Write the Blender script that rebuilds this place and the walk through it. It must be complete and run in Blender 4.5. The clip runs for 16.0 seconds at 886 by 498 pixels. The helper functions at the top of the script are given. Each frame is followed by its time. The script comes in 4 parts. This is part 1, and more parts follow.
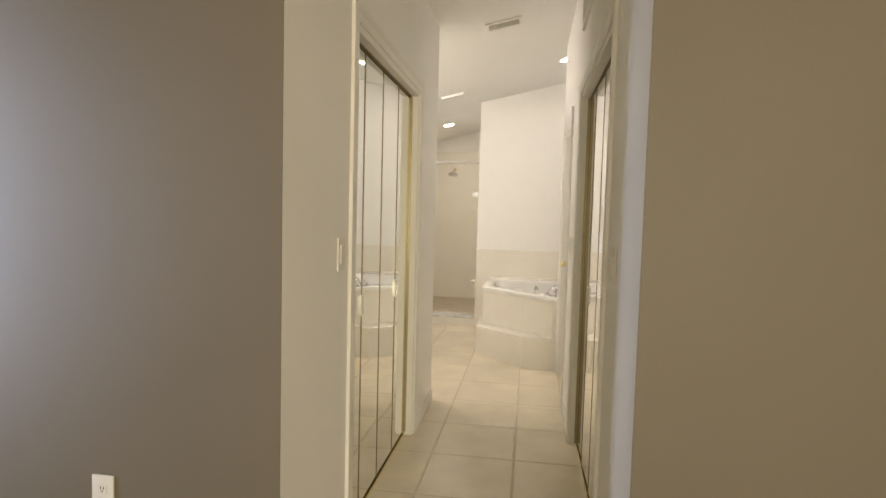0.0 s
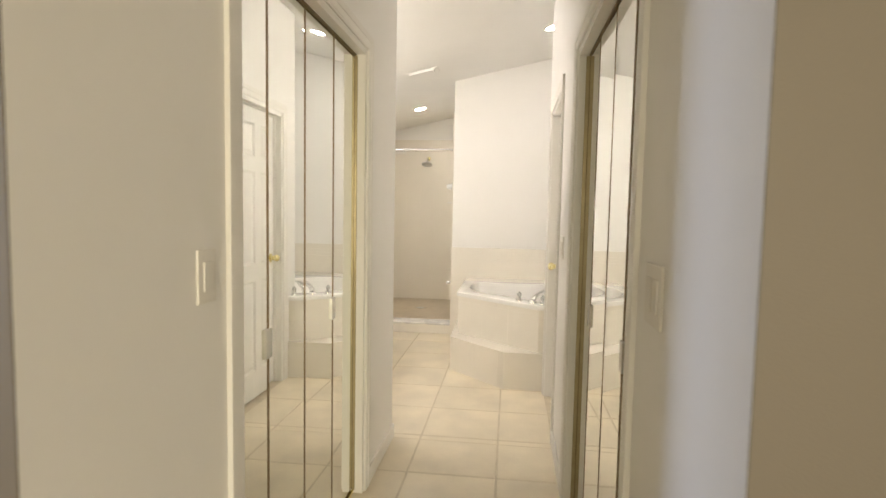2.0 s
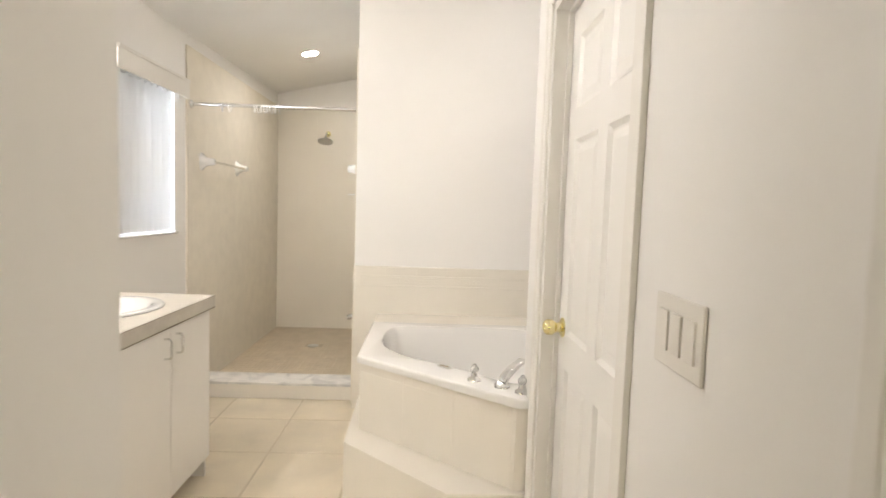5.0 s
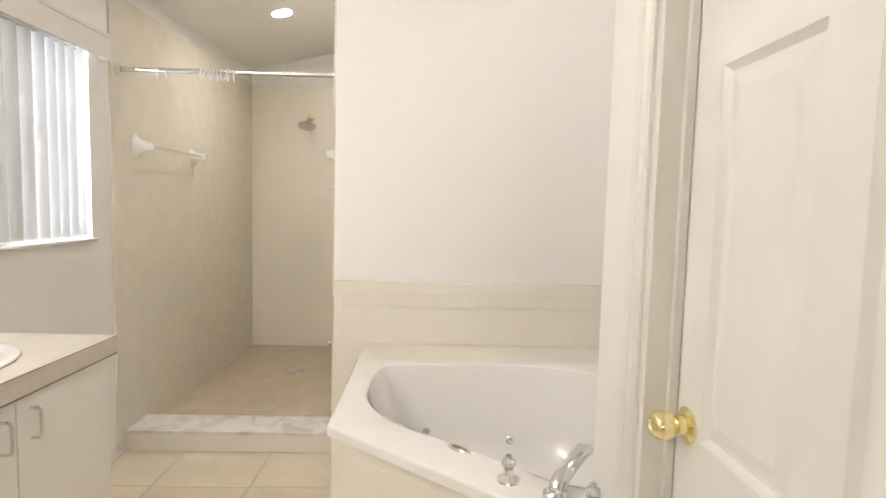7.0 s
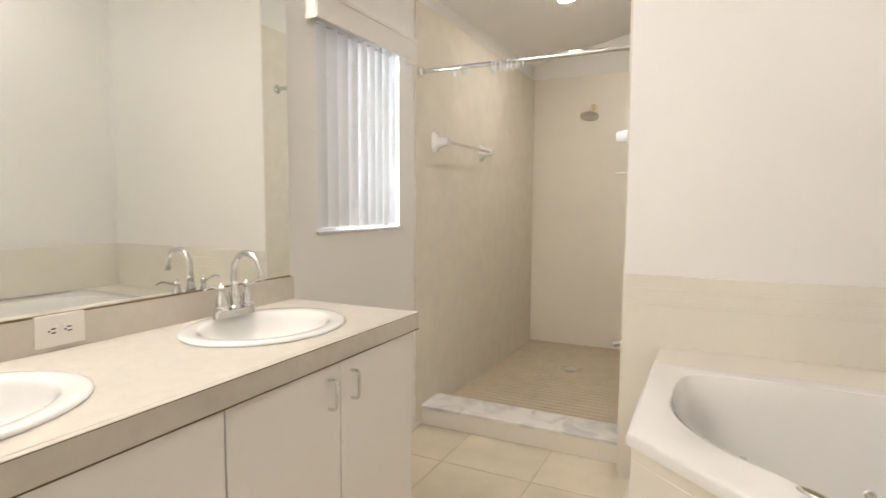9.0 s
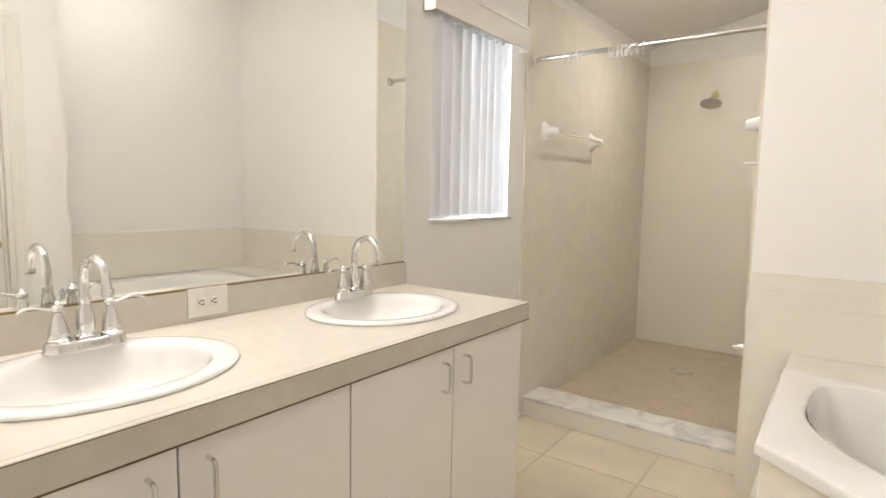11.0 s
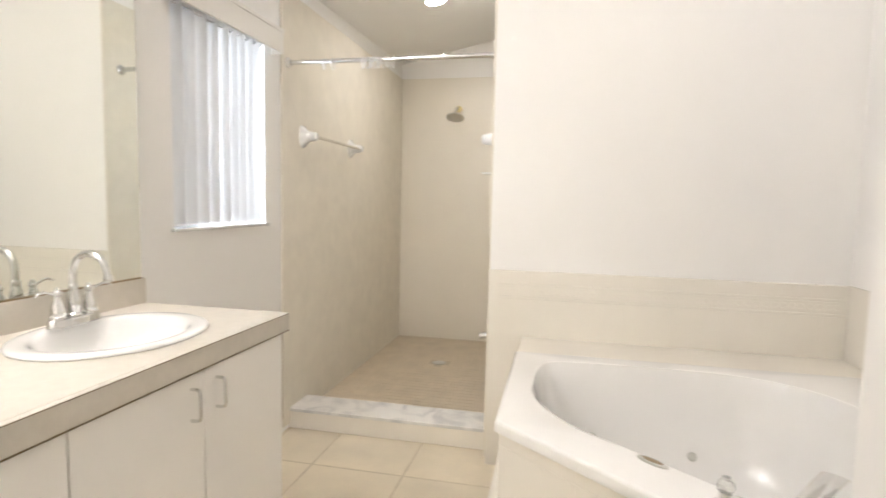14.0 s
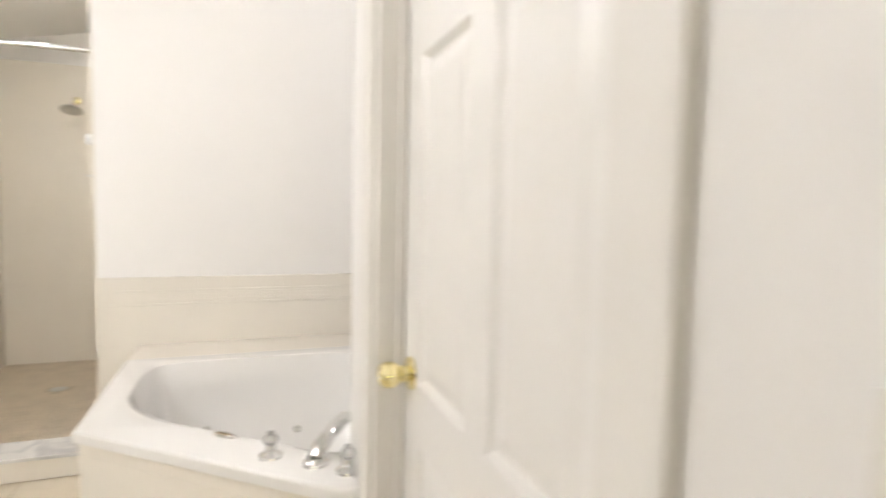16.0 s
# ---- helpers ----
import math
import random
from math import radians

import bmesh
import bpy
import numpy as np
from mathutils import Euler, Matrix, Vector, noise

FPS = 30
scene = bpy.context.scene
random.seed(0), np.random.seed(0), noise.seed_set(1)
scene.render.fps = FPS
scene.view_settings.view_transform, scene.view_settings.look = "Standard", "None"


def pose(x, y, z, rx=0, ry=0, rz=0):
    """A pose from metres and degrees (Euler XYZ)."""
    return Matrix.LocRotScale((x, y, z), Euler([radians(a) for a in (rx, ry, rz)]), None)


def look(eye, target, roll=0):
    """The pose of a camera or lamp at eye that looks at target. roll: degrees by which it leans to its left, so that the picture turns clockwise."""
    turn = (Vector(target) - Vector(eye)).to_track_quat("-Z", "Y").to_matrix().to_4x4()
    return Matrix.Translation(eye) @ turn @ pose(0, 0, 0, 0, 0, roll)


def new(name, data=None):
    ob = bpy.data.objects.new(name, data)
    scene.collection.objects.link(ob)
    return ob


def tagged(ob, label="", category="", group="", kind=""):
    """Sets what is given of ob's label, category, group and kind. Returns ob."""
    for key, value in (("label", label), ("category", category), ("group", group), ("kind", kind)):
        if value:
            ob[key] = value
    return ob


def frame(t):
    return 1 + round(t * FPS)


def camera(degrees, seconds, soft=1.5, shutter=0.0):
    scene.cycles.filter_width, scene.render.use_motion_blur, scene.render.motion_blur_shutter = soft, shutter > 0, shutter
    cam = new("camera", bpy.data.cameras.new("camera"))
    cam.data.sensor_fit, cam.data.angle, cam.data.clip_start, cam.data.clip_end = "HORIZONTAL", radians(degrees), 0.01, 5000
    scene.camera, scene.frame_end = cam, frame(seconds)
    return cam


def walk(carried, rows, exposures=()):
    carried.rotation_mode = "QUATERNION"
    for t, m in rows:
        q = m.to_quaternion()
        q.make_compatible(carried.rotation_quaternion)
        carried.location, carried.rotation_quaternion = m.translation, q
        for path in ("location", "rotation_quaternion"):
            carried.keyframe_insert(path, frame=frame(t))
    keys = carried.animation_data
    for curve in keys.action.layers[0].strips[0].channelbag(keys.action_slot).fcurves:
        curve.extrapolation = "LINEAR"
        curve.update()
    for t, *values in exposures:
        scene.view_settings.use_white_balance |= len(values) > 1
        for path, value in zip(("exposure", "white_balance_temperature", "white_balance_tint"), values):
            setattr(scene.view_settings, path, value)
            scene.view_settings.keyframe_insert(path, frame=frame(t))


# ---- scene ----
cam = camera(78.0, 16.0, shutter=0.4)
PATH = [
    (0, (0.072, -0.012, 1.354), (-0.237, 1.961, 1.232), 1.5),
    (0.5, (0.069, 0.004, 1.348), (-0.22, 1.979, 1.226), 1.4),
    (1, (0.077, 0.093, 1.363), (-0.196, 2.07, 1.233), 1.5),
    (1.5, (0.091, 0.424, 1.362), (-0.169, 2.403, 1.225), 1.3),
    (2, (0.067, 0.75, 1.362), (-0.174, 2.73, 1.219), 1.1),
    (2.5, (-0.017, 1.103, 1.369), (-0.229, 3.086, 1.223), 1.0),
    (3, (-0.055, 1.454, 1.373), (-0.204, 3.443, 1.22), 1.4),
    (3.5, (-0.063, 1.827, 1.37), (-0.185, 3.817, 1.217), 1.6),
    (4, (-0.098, 2.205, 1.366), (-0.189, 4.198, 1.214), 1.6),
    (4.5, (-0.104, 2.522, 1.351), (-0.108, 4.517, 1.204), 1.9),
    (5, (-0.054, 2.89, 1.363), (0.0, 4.883, 1.215), 1.9),
    (5.2, (-0.042, 3.023, 1.36), (0.038, 5.016, 1.212), 2.0),
    (7.3, (-0.077, 3.83, 1.361), (-0.044, 5.823, 1.194), 1.1),
    (7.5, (-0.1, 3.865, 1.364), (-0.202, 5.856, 1.193), 0.9),
    (8, (-0.142, 3.917, 1.324), (-0.586, 5.861, 1.162), 0.4),
    (8.5, (-0.176, 3.933, 1.285), (-0.873, 5.801, 1.131), 0.1),
    (9, (-0.185, 3.927, 1.278), (-1.068, 5.714, 1.113), 0.3),
    (9.5, (-0.208, 3.926, 1.264), (-1.198, 5.656, 1.1), 0.3),
    (10, (-0.229, 3.907, 1.26), (-1.302, 5.586, 1.093), 0.4),
    (12.3, (-0.225, 3.888, 1.275), (-1.488, 5.426, 1.082), 0.7),
    (12.5, (-0.221, 3.894, 1.269), (-1.49, 5.43, 1.09), 0.4),
    (13, (-0.237, 3.931, 1.29), (-1.461, 5.502, 1.102), 0.7),
    (13.5, (-0.223, 3.96, 1.286), (-1.076, 5.76, 1.107), 1.0),
    (14, (-0.203, 3.912, 1.285), (-0.629, 5.858, 1.113), 1.2),
    (14.5, (-0.207, 3.886, 1.277), (-0.353, 5.874, 1.122), 1.8),
    (15, (-0.188, 3.85, 1.277), (-0.151, 5.844, 1.128), 1.9),
    (15.5, (-0.118, 3.74, 1.292), (0.117, 5.721, 1.152), 2.1),
    (16, (0.095, 3.666, 1.305), (0.774, 5.542, 1.165), 1.2),
]
walk(cam, [(t, look(eye, target, roll)) for t, eye, target, roll in PATH],
     exposures=[(0.0, 0.22, 6850, 10), (1.5, 0.43, 6700, 10), (2.5, 0.50, 6480, 10), (3.5, 0.48, 6350, 10.5), (5.0, 0.47, 6320, 11), (9.0, 0.28, 6420, 11.5),
                (12.5, 0.45, 6280, 11.5), (15.0, 0.56, 6060, 11), (16.0, 0.54, 6030, 11)])

# ---- world and large lights ----
world = bpy.data.worlds.new("sky")
scene.world = world
world.use_nodes = True
wn = world.node_tree
sky = wn.nodes.new("ShaderNodeTexSky")
sky.sky_type = "NISHITA"
sky.sun_disc = False
sky.sun_elevation = radians(48)
sky.sun_rotation = radians(60)
wn.links.new(sky.outputs["Color"], wn.nodes["Background"].inputs["Color"])
wn.nodes["Background"].inputs["Strength"].default_value = 0.15

sun = new("sun", bpy.data.lights.new("sun", "SUN"))
sun.data.energy, sun.data.angle, sun.data.color = 3.0, radians(0.5), (1.0, 0.95, 0.88)
sun.matrix_world = look((8, 6, 11), (0, 0, 0))


def area_lamp(name, eye, target, sx, sy, watts, color):
    lamp = new(name, bpy.data.lights.new(name, "AREA"))
    lamp.data.shape, lamp.data.size, lamp.data.size_y = "RECTANGLE", sx, sy
    lamp.data.energy, lamp.data.color = watts, color
    lamp.matrix_world = look(eye, target)
    return lamp


BEDROOM_SKY = area_lamp("bedroom_window_light", (-3.03, 0.72, 1.35), (-2.35, 1.4, 1.3), 0.5, 1.5, 20, (0.58, 0.70, 1.0))
BEDROOM_SKY.data.spread = radians(76)
# Added warm fill behind the camera to brighten the hall; no known source.
area_lamp("bedroom_south_light", (1.0, -3.05, 1.4), (1.0, 0, 1.3), 2.5, 1.4, 108, (1.0, 0.885, 0.64))
area_lamp("bath_window_light", (-1.84, 6.08, 1.62), (0, 6.08, 1.62), 0.6, 0.82, 17, (0.82, 0.90, 1.0))

# ---- materials ----


def node_material(name):
    m = bpy.data.materials.new(name)
    m.use_nodes = True
    return m, m.node_tree.nodes, m.node_tree.links, m.node_tree.nodes["Principled BSDF"]


def surface(name, color, rough=0.5, vary=0.06, scale=3.0, grain=120.0, bump=0.05, metal=0.0, spec=0.5, coat=0.0, rand=0.0):
    """Base colour varied at two scales, fine relief, optional change from object to object."""
    m, n, l, b = node_material(name)
    co = n.new("ShaderNodeTexCoord")
    big, fine = n.new("ShaderNodeTexNoise"), n.new("ShaderNodeTexNoise")
    big.inputs["Scale"].default_value, big.inputs["Detail"].default_value = scale, 5
    fine.inputs["Scale"].default_value, fine.inputs["Detail"].default_value = grain, 3
    geo = n.new("ShaderNodeNewGeometry")
    for t in (big, fine):
        l.new(geo.outputs["Position"], t.inputs["Vector"])
    mix = n.new("ShaderNodeMix")
    mix.data_type = "RGBA"
    mix.inputs["A"].default_value = (*[c * (1 - vary) for c in color], 1)
    mix.inputs["B"].default_value = (*[min(1, c * (1 + vary)) for c in color], 1)
    add = n.new("ShaderNodeMath")
    add.operation = "MULTIPLY_ADD"
    add.inputs[1].default_value = 0.25
    l.new(fine.outputs["Fac"], add.inputs[0])
    ramp = n.new("ShaderNodeMapRange")
    ramp.inputs["From Min"].default_value, ramp.inputs["From Max"].default_value = 0.3, 0.7
    l.new(big.outputs["Fac"], ramp.inputs["Value"])
    scl = n.new("ShaderNodeMath")
    scl.operation = "MULTIPLY"
    scl.inputs[1].default_value = 0.75
    l.new(ramp.outputs["Result"], scl.inputs[0])
    l.new(scl.outputs[0], add.inputs[2])
    last = add.outputs[0]
    if rand:
        info = n.new("ShaderNodeObjectInfo")
        r = n.new("ShaderNodeMath")
        r.operation = "MULTIPLY_ADD"
        r.inputs[1].default_value = rand
        l.new(info.outputs["Random"], r.inputs[0])
        l.new(last, r.inputs[2])
        last = r.outputs[0]
    l.new(last, mix.inputs["Factor"])
    l.new(mix.outputs["Result"], b.inputs["Base Color"])
    b.inputs["Roughness"].default_value, b.inputs["Metallic"].default_value = rough, metal
    b.inputs["Specular IOR Level"].default_value, b.inputs["Coat Weight"].default_value = spec, coat
    if bump:
        bp = n.new("ShaderNodeBump")
        bp.inputs["Strength"].default_value, bp.inputs["Distance"].default_value = bump, 0.004
        l.new(fine.outputs["Fac"], bp.inputs["Height"])
        l.new(bp.outputs["Normal"], b.inputs["Normal"])
    return m


WALL = surface("white_wall_paint", (0.872, 0.852, 0.818), 0.55, 0.02, 1.2, 200, 0.05)
# Beige lowered in tone so the strong south lamp leaves these walls dim.
BEDWALL = surface("dimmed_beige_wall_paint", (0.185, 0.158, 0.122), 0.6, 0.04, 1.5, 240, 0.15)
CEILING = surface("ceiling_paint", (0.85, 0.835, 0.80), 0.8, 0.02, 2.0, 150, 0.3)
TRIM = surface("trim_gloss_paint", (0.835, 0.81, 0.76), 0.48, 0.02, 4.0, 90, 0.03)
DOORPAINT = surface("door_gloss_paint", (0.86, 0.84, 0.80), 0.32, 0.02, 5.0, 70, 0.03)
FLOORTILE = surface("cream_floor_tile", (0.71, 0.628, 0.485), 0.30, 0.14, 3.6, 60, 0.03, rand=0.25)
GROUT = surface("tan_grout", (0.64, 0.56, 0.43), 0.85, 0.12, 12, 300, 0.3)
SHOWERTILE = surface("cream_wall_tile", (0.80, 0.75, 0.655), 0.38, 0.03, 2.0, 40, 0.02, rand=0.08)
WALLGROUT = surface("pale_grout", (0.77, 0.72, 0.62), 0.8, 0.05, 10, 300, 0.2)
MOSAIC = surface("brown_mosaic_tile", (0.56, 0.475, 0.355), 0.4, 0.10, 8, 80, 0.05, rand=0.2)
MOSAICGROUT = surface("brown_mosaic_grout", (0.53, 0.46, 0.36), 0.8, 0.08, 10, 300, 0.2)
TUBTILE = surface("ivory_tub_tile", (0.825, 0.78, 0.695), 0.2, 0.03, 3.0, 50, 0.02, rand=0.08)
ACRYLIC = surface("white_acrylic", (0.87, 0.855, 0.825), 0.07, 0.01, 2.0, 50, 0.0, coat=0.5)
PORCELAIN = surface("white_porcelain", (0.84, 0.83, 0.80), 0.08, 0.01, 2.0, 50, 0.0, coat=0.4)
LAMINATE = surface("cream_laminate", (0.60, 0.555, 0.48), 0.42, 0.05, 30, 220, 0.03)
CABINET = surface("white_laminate_cabinet", (0.88, 0.855, 0.81), 0.35, 0.015, 3.0, 120, 0.02)
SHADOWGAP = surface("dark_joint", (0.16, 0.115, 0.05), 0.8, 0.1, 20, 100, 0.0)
CHROME = surface("chrome", (0.74, 0.74, 0.73), 0.06, 0.02, 20, 100, 0.0, metal=1.0)
BRASS = surface("polished_brass", (0.88, 0.79, 0.44), 0.14, 0.05, 20, 100, 0.0, metal=1.0)
DARKBRASS = surface("aged_brass_edge", (0.24, 0.175, 0.09), 0.42, 0.2, 30, 120, 0.0, metal=0.4)
BRASSBROWN = surface("tan_brass_channel", (0.41, 0.34, 0.20), 0.45, 0.12, 14, 90, 0.02, metal=0.5)
MIRROR = surface("mirror_silver", (0.888, 0.90, 0.855), 0.012, 0.005, 2.0, 50, 0.0, metal=1.0)
PLASTIC = surface("white_plastic", (0.80, 0.77, 0.71), 0.35, 0.01, 8, 80, 0.0)
SLOT = surface("dark_slot", (0.03, 0.03, 0.03), 0.6, 0.1, 20, 100, 0.0)
DUCT = surface("grey_duct", (0.42, 0.40, 0.36), 0.7, 0.08, 20, 100, 0.0)
VINYL = surface("blind_vinyl", (0.78, 0.78, 0.78), 0.45, 0.02, 6, 60, 0.02)
STEEL = surface("brushed_steel", (0.55, 0.54, 0.50), 0.3, 0.05, 30, 200, 0.03, metal=1.0)
CLEARPLASTIC = surface("clear_plastic", (0.92, 0.92, 0.90), 0.1, 0.01, 8, 80, 0.0)
CLEARPLASTIC.node_tree.nodes["Principled BSDF"].inputs["Transmission Weight"].default_value = 0.75
RINGPLASTIC = surface("milky_plastic", (0.84, 0.83, 0.80), 0.25, 0.01, 8, 80, 0.0)
BARPLASTIC = surface("clear_tan_bar", (0.74, 0.68, 0.57), 0.2, 0.03, 8, 80, 0.0)
CARPET = surface("beige_carpet", (0.36, 0.31, 0.24), 0.95, 0.12, 6, 500, 0.6)
PAVING = surface("outside_ground", (0.30, 0.28, 0.24), 0.9, 0.2, 0.6, 20, 0.3)


def marble_material():
    m, n, l, b = node_material("veined_grey_marble")
    geo = n.new("ShaderNodeNewGeometry")
    warp, vein = n.new("ShaderNodeTexNoise"), n.new("ShaderNodeTexNoise")
    warp.inputs["Scale"].default_value, warp.inputs["Detail"].default_value = 9, 6
    vein.inputs["Scale"].default_value, vein.inputs["Detail"].default_value = 5, 9
    vein.inputs["Distortion"].default_value = 1.6
    for t in (warp, vein):
        l.new(geo.outputs["Position"], t.inputs["Vector"])
    ramp = n.new("ShaderNodeValToRGB")
    ramp.color_ramp.elements[0].position, ramp.color_ramp.elements[0].color = 0.36, (0.60, 0.59, 0.58, 1)
    ramp.color_ramp.elements[1].position, ramp.color_ramp.elements[1].color = 0.58, (0.80, 0.78, 0.74, 1)
    l.new(vein.outputs["Fac"], ramp.inputs["Fac"])
    l.new(ramp.outputs["Color"], b.inputs["Base Color"])
    b.inputs["Roughness"].default_value = 0.2
    return m


def glass_material():
    m, n, l, b = node_material("window_glass")
    b.inputs["Base Color"].default_value = (1, 1, 1, 1)
    b.inputs["Roughness"].default_value = 0.0
    b.inputs["Transmission Weight"].default_value = 1.0
    b.inputs["IOR"].default_value = 1.45
    return m


def lamp_material(name, color, strength):
    m, n, l, b = node_material(name)
    b.inputs["Base Color"].default_value = (0.9, 0.9, 0.88, 1)
    b.inputs["Emission Color"].default_value = (*color, 1)
    b.inputs["Emission Strength"].default_value = strength
    return m


def vane_material():
    m, n, l, b = node_material("translucent_vinyl_vane")
    tr = n.new("ShaderNodeBsdfTranslucent")
    tr.inputs["Color"].default_value = (0.86, 0.86, 0.86, 1)
    b.inputs["Base Color"].default_value = (0.86, 0.85, 0.83, 1)
    b.inputs["Roughness"].default_value = 0.45
    mx = n.new("ShaderNodeMixShader")
    mx.inputs["Fac"].default_value = 0.30
    l.new(b.outputs[0], mx.inputs[1])
    l.new(tr.outputs[0], mx.inputs[2])
    l.new(mx.outputs[0], n["Material Output"].inputs["Surface"])
    return m


# Half-clear dark sheet that holds back window light; an added helper.
def dimmer_material():
    m, n, l, b = node_material("dark_dimmer_sheet")
    b.inputs["Base Color"].default_value = (0.10, 0.10, 0.10, 1)
    b.inputs["Roughness"].default_value = 0.7
    b.inputs["Alpha"].default_value = 0.6
    return m


DIMMER = dimmer_material()
MARBLE, GLASS, VANE = marble_material(), glass_material(), vane_material()
DOWNLIGHT_GLOW = lamp_material("downlight_glow", (1.0, 0.935, 0.86), 165.0)
DIM_GLOW = lamp_material("dim_downlight_glow", (1.0, 0.935, 0.88), 104.0)
BULB_GLOW = lamp_material("frosted_bulb_glow", (1.0, 0.935, 0.885), 80.0)

# ---- building helpers ----


def part(name, bm, material, parent=None, label="", smooth=False):
    bmesh.ops.recalc_face_normals(bm, faces=bm.faces)
    me = bpy.data.meshes.new(name)
    bm.to_mesh(me)
    bm.free()
    me.materials.append(material)
    if smooth:
        for p in me.polygons:
            p.use_smooth = True
        me.set_sharp_from_angle(angle=radians(40))
    ob = new(name, me)
    ob.parent = parent
    if label:
        ob["label"] = label
    return ob


def thing(name, label, category, group="", at=(0, 0, 0)):
    ob = new(name)
    ob.empty_display_size = 0.05
    ob.location = at
    return tagged(ob, label, category, group)


def structure(ob, label="", category=""):
    return tagged(ob, label, category, "", "structure")


def bx(bm, x0, x1, y0, y1, z0, z1, bevel=0.0, seg=2):
    r = bmesh.ops.create_cube(bm, size=1, matrix=Matrix.Translation(((x0 + x1) / 2, (y0 + y1) / 2, (z0 + z1) / 2))
                              @ Matrix.Diagonal((abs(x1 - x0), abs(y1 - y0), abs(z1 - z0), 1)))
    if bevel:
        edges = list({e for v in r["verts"] for e in v.link_edges})
        bmesh.ops.bevel(bm, geom=edges, offset=bevel, segments=seg, profile=0.5, affect="EDGES")
    return bm


def box(x0, x1, y0, y1, z0, z1, bevel=0.0, seg=2):
    return bx(bmesh.new(), x0, x1, y0, y1, z0, z1, bevel, seg)


def rings(bm, loops, cap0=True, cap1=True, closed=True):
    """Skin loops of equal length."""
    vs = [[bm.verts.new(p) for p in lp] for lp in loops]
    k = len(vs[0])
    for a, b in zip(vs, vs[1:]):
        for i in range(k if closed else k - 1):
            j = (i + 1) % k
            bm.faces.new((a[i], a[j], b[j], b[i]))
    if cap0:
        bm.faces.new(list(reversed(vs[0])))
    if cap1:
        bm.faces.new(vs[-1])
    return vs


def lathe(bm, profile, m=Matrix(), seg=24, sx=1.0, sy=1.0, cap0=True, cap1=True):
    loops = [[m @ Vector((r * sx * math.cos(2 * math.pi * i / seg), r * sy * math.sin(2 * math.pi * i / seg), z))
              for i in range(seg)] for r, z in profile]
    rings(bm, loops, cap0, cap1)
    return bm


def tube(bm, pts, radii, seg=12):
    pts = [Vector(p) for p in pts]
    if not hasattr(radii, "__len__"):
        radii = [radii] * len(pts)
    loops, ref = [], None
    for i, p in enumerate(pts):
        d = (pts[min(i + 1, len(pts) - 1)] - pts[max(i - 1, 0)]).normalized()
        if ref is None:
            ref = d.orthogonal().normalized()
        side = (ref - d * ref.dot(d)).normalized()
        ref = side
        up = d.cross(side)
        loops.append([p + radii[i] * (math.cos(2 * math.pi * k / seg) * side + math.sin(2 * math.pi * k / seg) * up) for k in range(seg)])
    rings(bm, loops)
    return bm


def prism(pts, z0, z1):
    bm = bmesh.new()
    rings(bm, [[Vector((x, y, z)) for x, y in pts] for z in (z0, z1)])
    return bm


def chaikin(pts, n):
    for _ in range(n):
        out = []
        for a, b in zip(pts, pts[1:] + pts[:1]):
            a, b = Vector(a), Vector(b)
            out += [a * 0.75 + b * 0.25, a * 0.25 + b * 0.75]
        pts = out
    return pts


def plate_with_holes(bm, outer, holes, z0, z1):
    """A flat slab with holes through it."""
    edges = []
    for lp in [outer] + holes:
        vs = [bm.verts.new((p[0], p[1], z1)) for p in lp]
        edges += [bm.edges.new((a, b)) for a, b in zip(vs, vs[1:] + vs[:1])]
    bmesh.ops.triangle_fill(bm, edges=edges, use_beauty=True, use_dissolve=False)
    faces = list(bm.faces)
    ext = bmesh.ops.extrude_face_region(bm, geom=faces)
    for v in [g for g in ext["geom"] if isinstance(g, bmesh.types.BMVert)]:
        v.co.z = z0
    return bm


# ---- plan ----
WEST, BACK, PIER, TUBWALL, DECK = -1.67, 8.74, -0.538, 6.51, 6.25
HL, HR, BED = -0.60, 0.35, 1.405
EAST, TOP = 0.99, 3.15


def ceil_z(x, y):
    return 2.69 + 0.222 * (x + 0.53) + max(0.0, 0.025 * (y - DECK))


def wall(name, boxes, mat, label):
    bm = bmesh.new()
    for b in boxes:
        bx(bm, *b)
    return structure(part(name, bm, mat), label, "wall")


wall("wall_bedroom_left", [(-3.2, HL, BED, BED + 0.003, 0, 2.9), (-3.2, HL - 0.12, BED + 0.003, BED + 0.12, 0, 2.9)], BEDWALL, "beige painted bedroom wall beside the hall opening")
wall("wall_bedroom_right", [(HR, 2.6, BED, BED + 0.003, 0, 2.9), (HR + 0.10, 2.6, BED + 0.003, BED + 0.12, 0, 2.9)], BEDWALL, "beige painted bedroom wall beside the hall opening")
# West opening stands for the window inferred at the left.
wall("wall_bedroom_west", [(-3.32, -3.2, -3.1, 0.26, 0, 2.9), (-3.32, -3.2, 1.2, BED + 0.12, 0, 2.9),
                           (-3.32, -3.2, 0.26, 1.2, 0, 0.55), (-3.32, -3.2, 0.26, 1.2, 2.15, 2.9)], BEDWALL, "unseen beige painted bedroom wall with an opening for an area lamp")
# South opening is made up to hold the added fill lamp.
wall("wall_bedroom_south", [(-3.32, -0.28, -3.22, -3.1, 0, 2.9), (2.28, 2.72, -3.22, -3.1, 0, 2.9), (-0.28, 2.28, -3.22, -3.1, 0, 0.65), (-0.28, 2.28, -3.22, -3.1, 2.15, 2.9)], BEDWALL, "unseen beige painted bedroom wall with an opening for an area lamp")
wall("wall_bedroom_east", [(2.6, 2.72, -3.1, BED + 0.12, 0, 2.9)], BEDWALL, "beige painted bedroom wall")
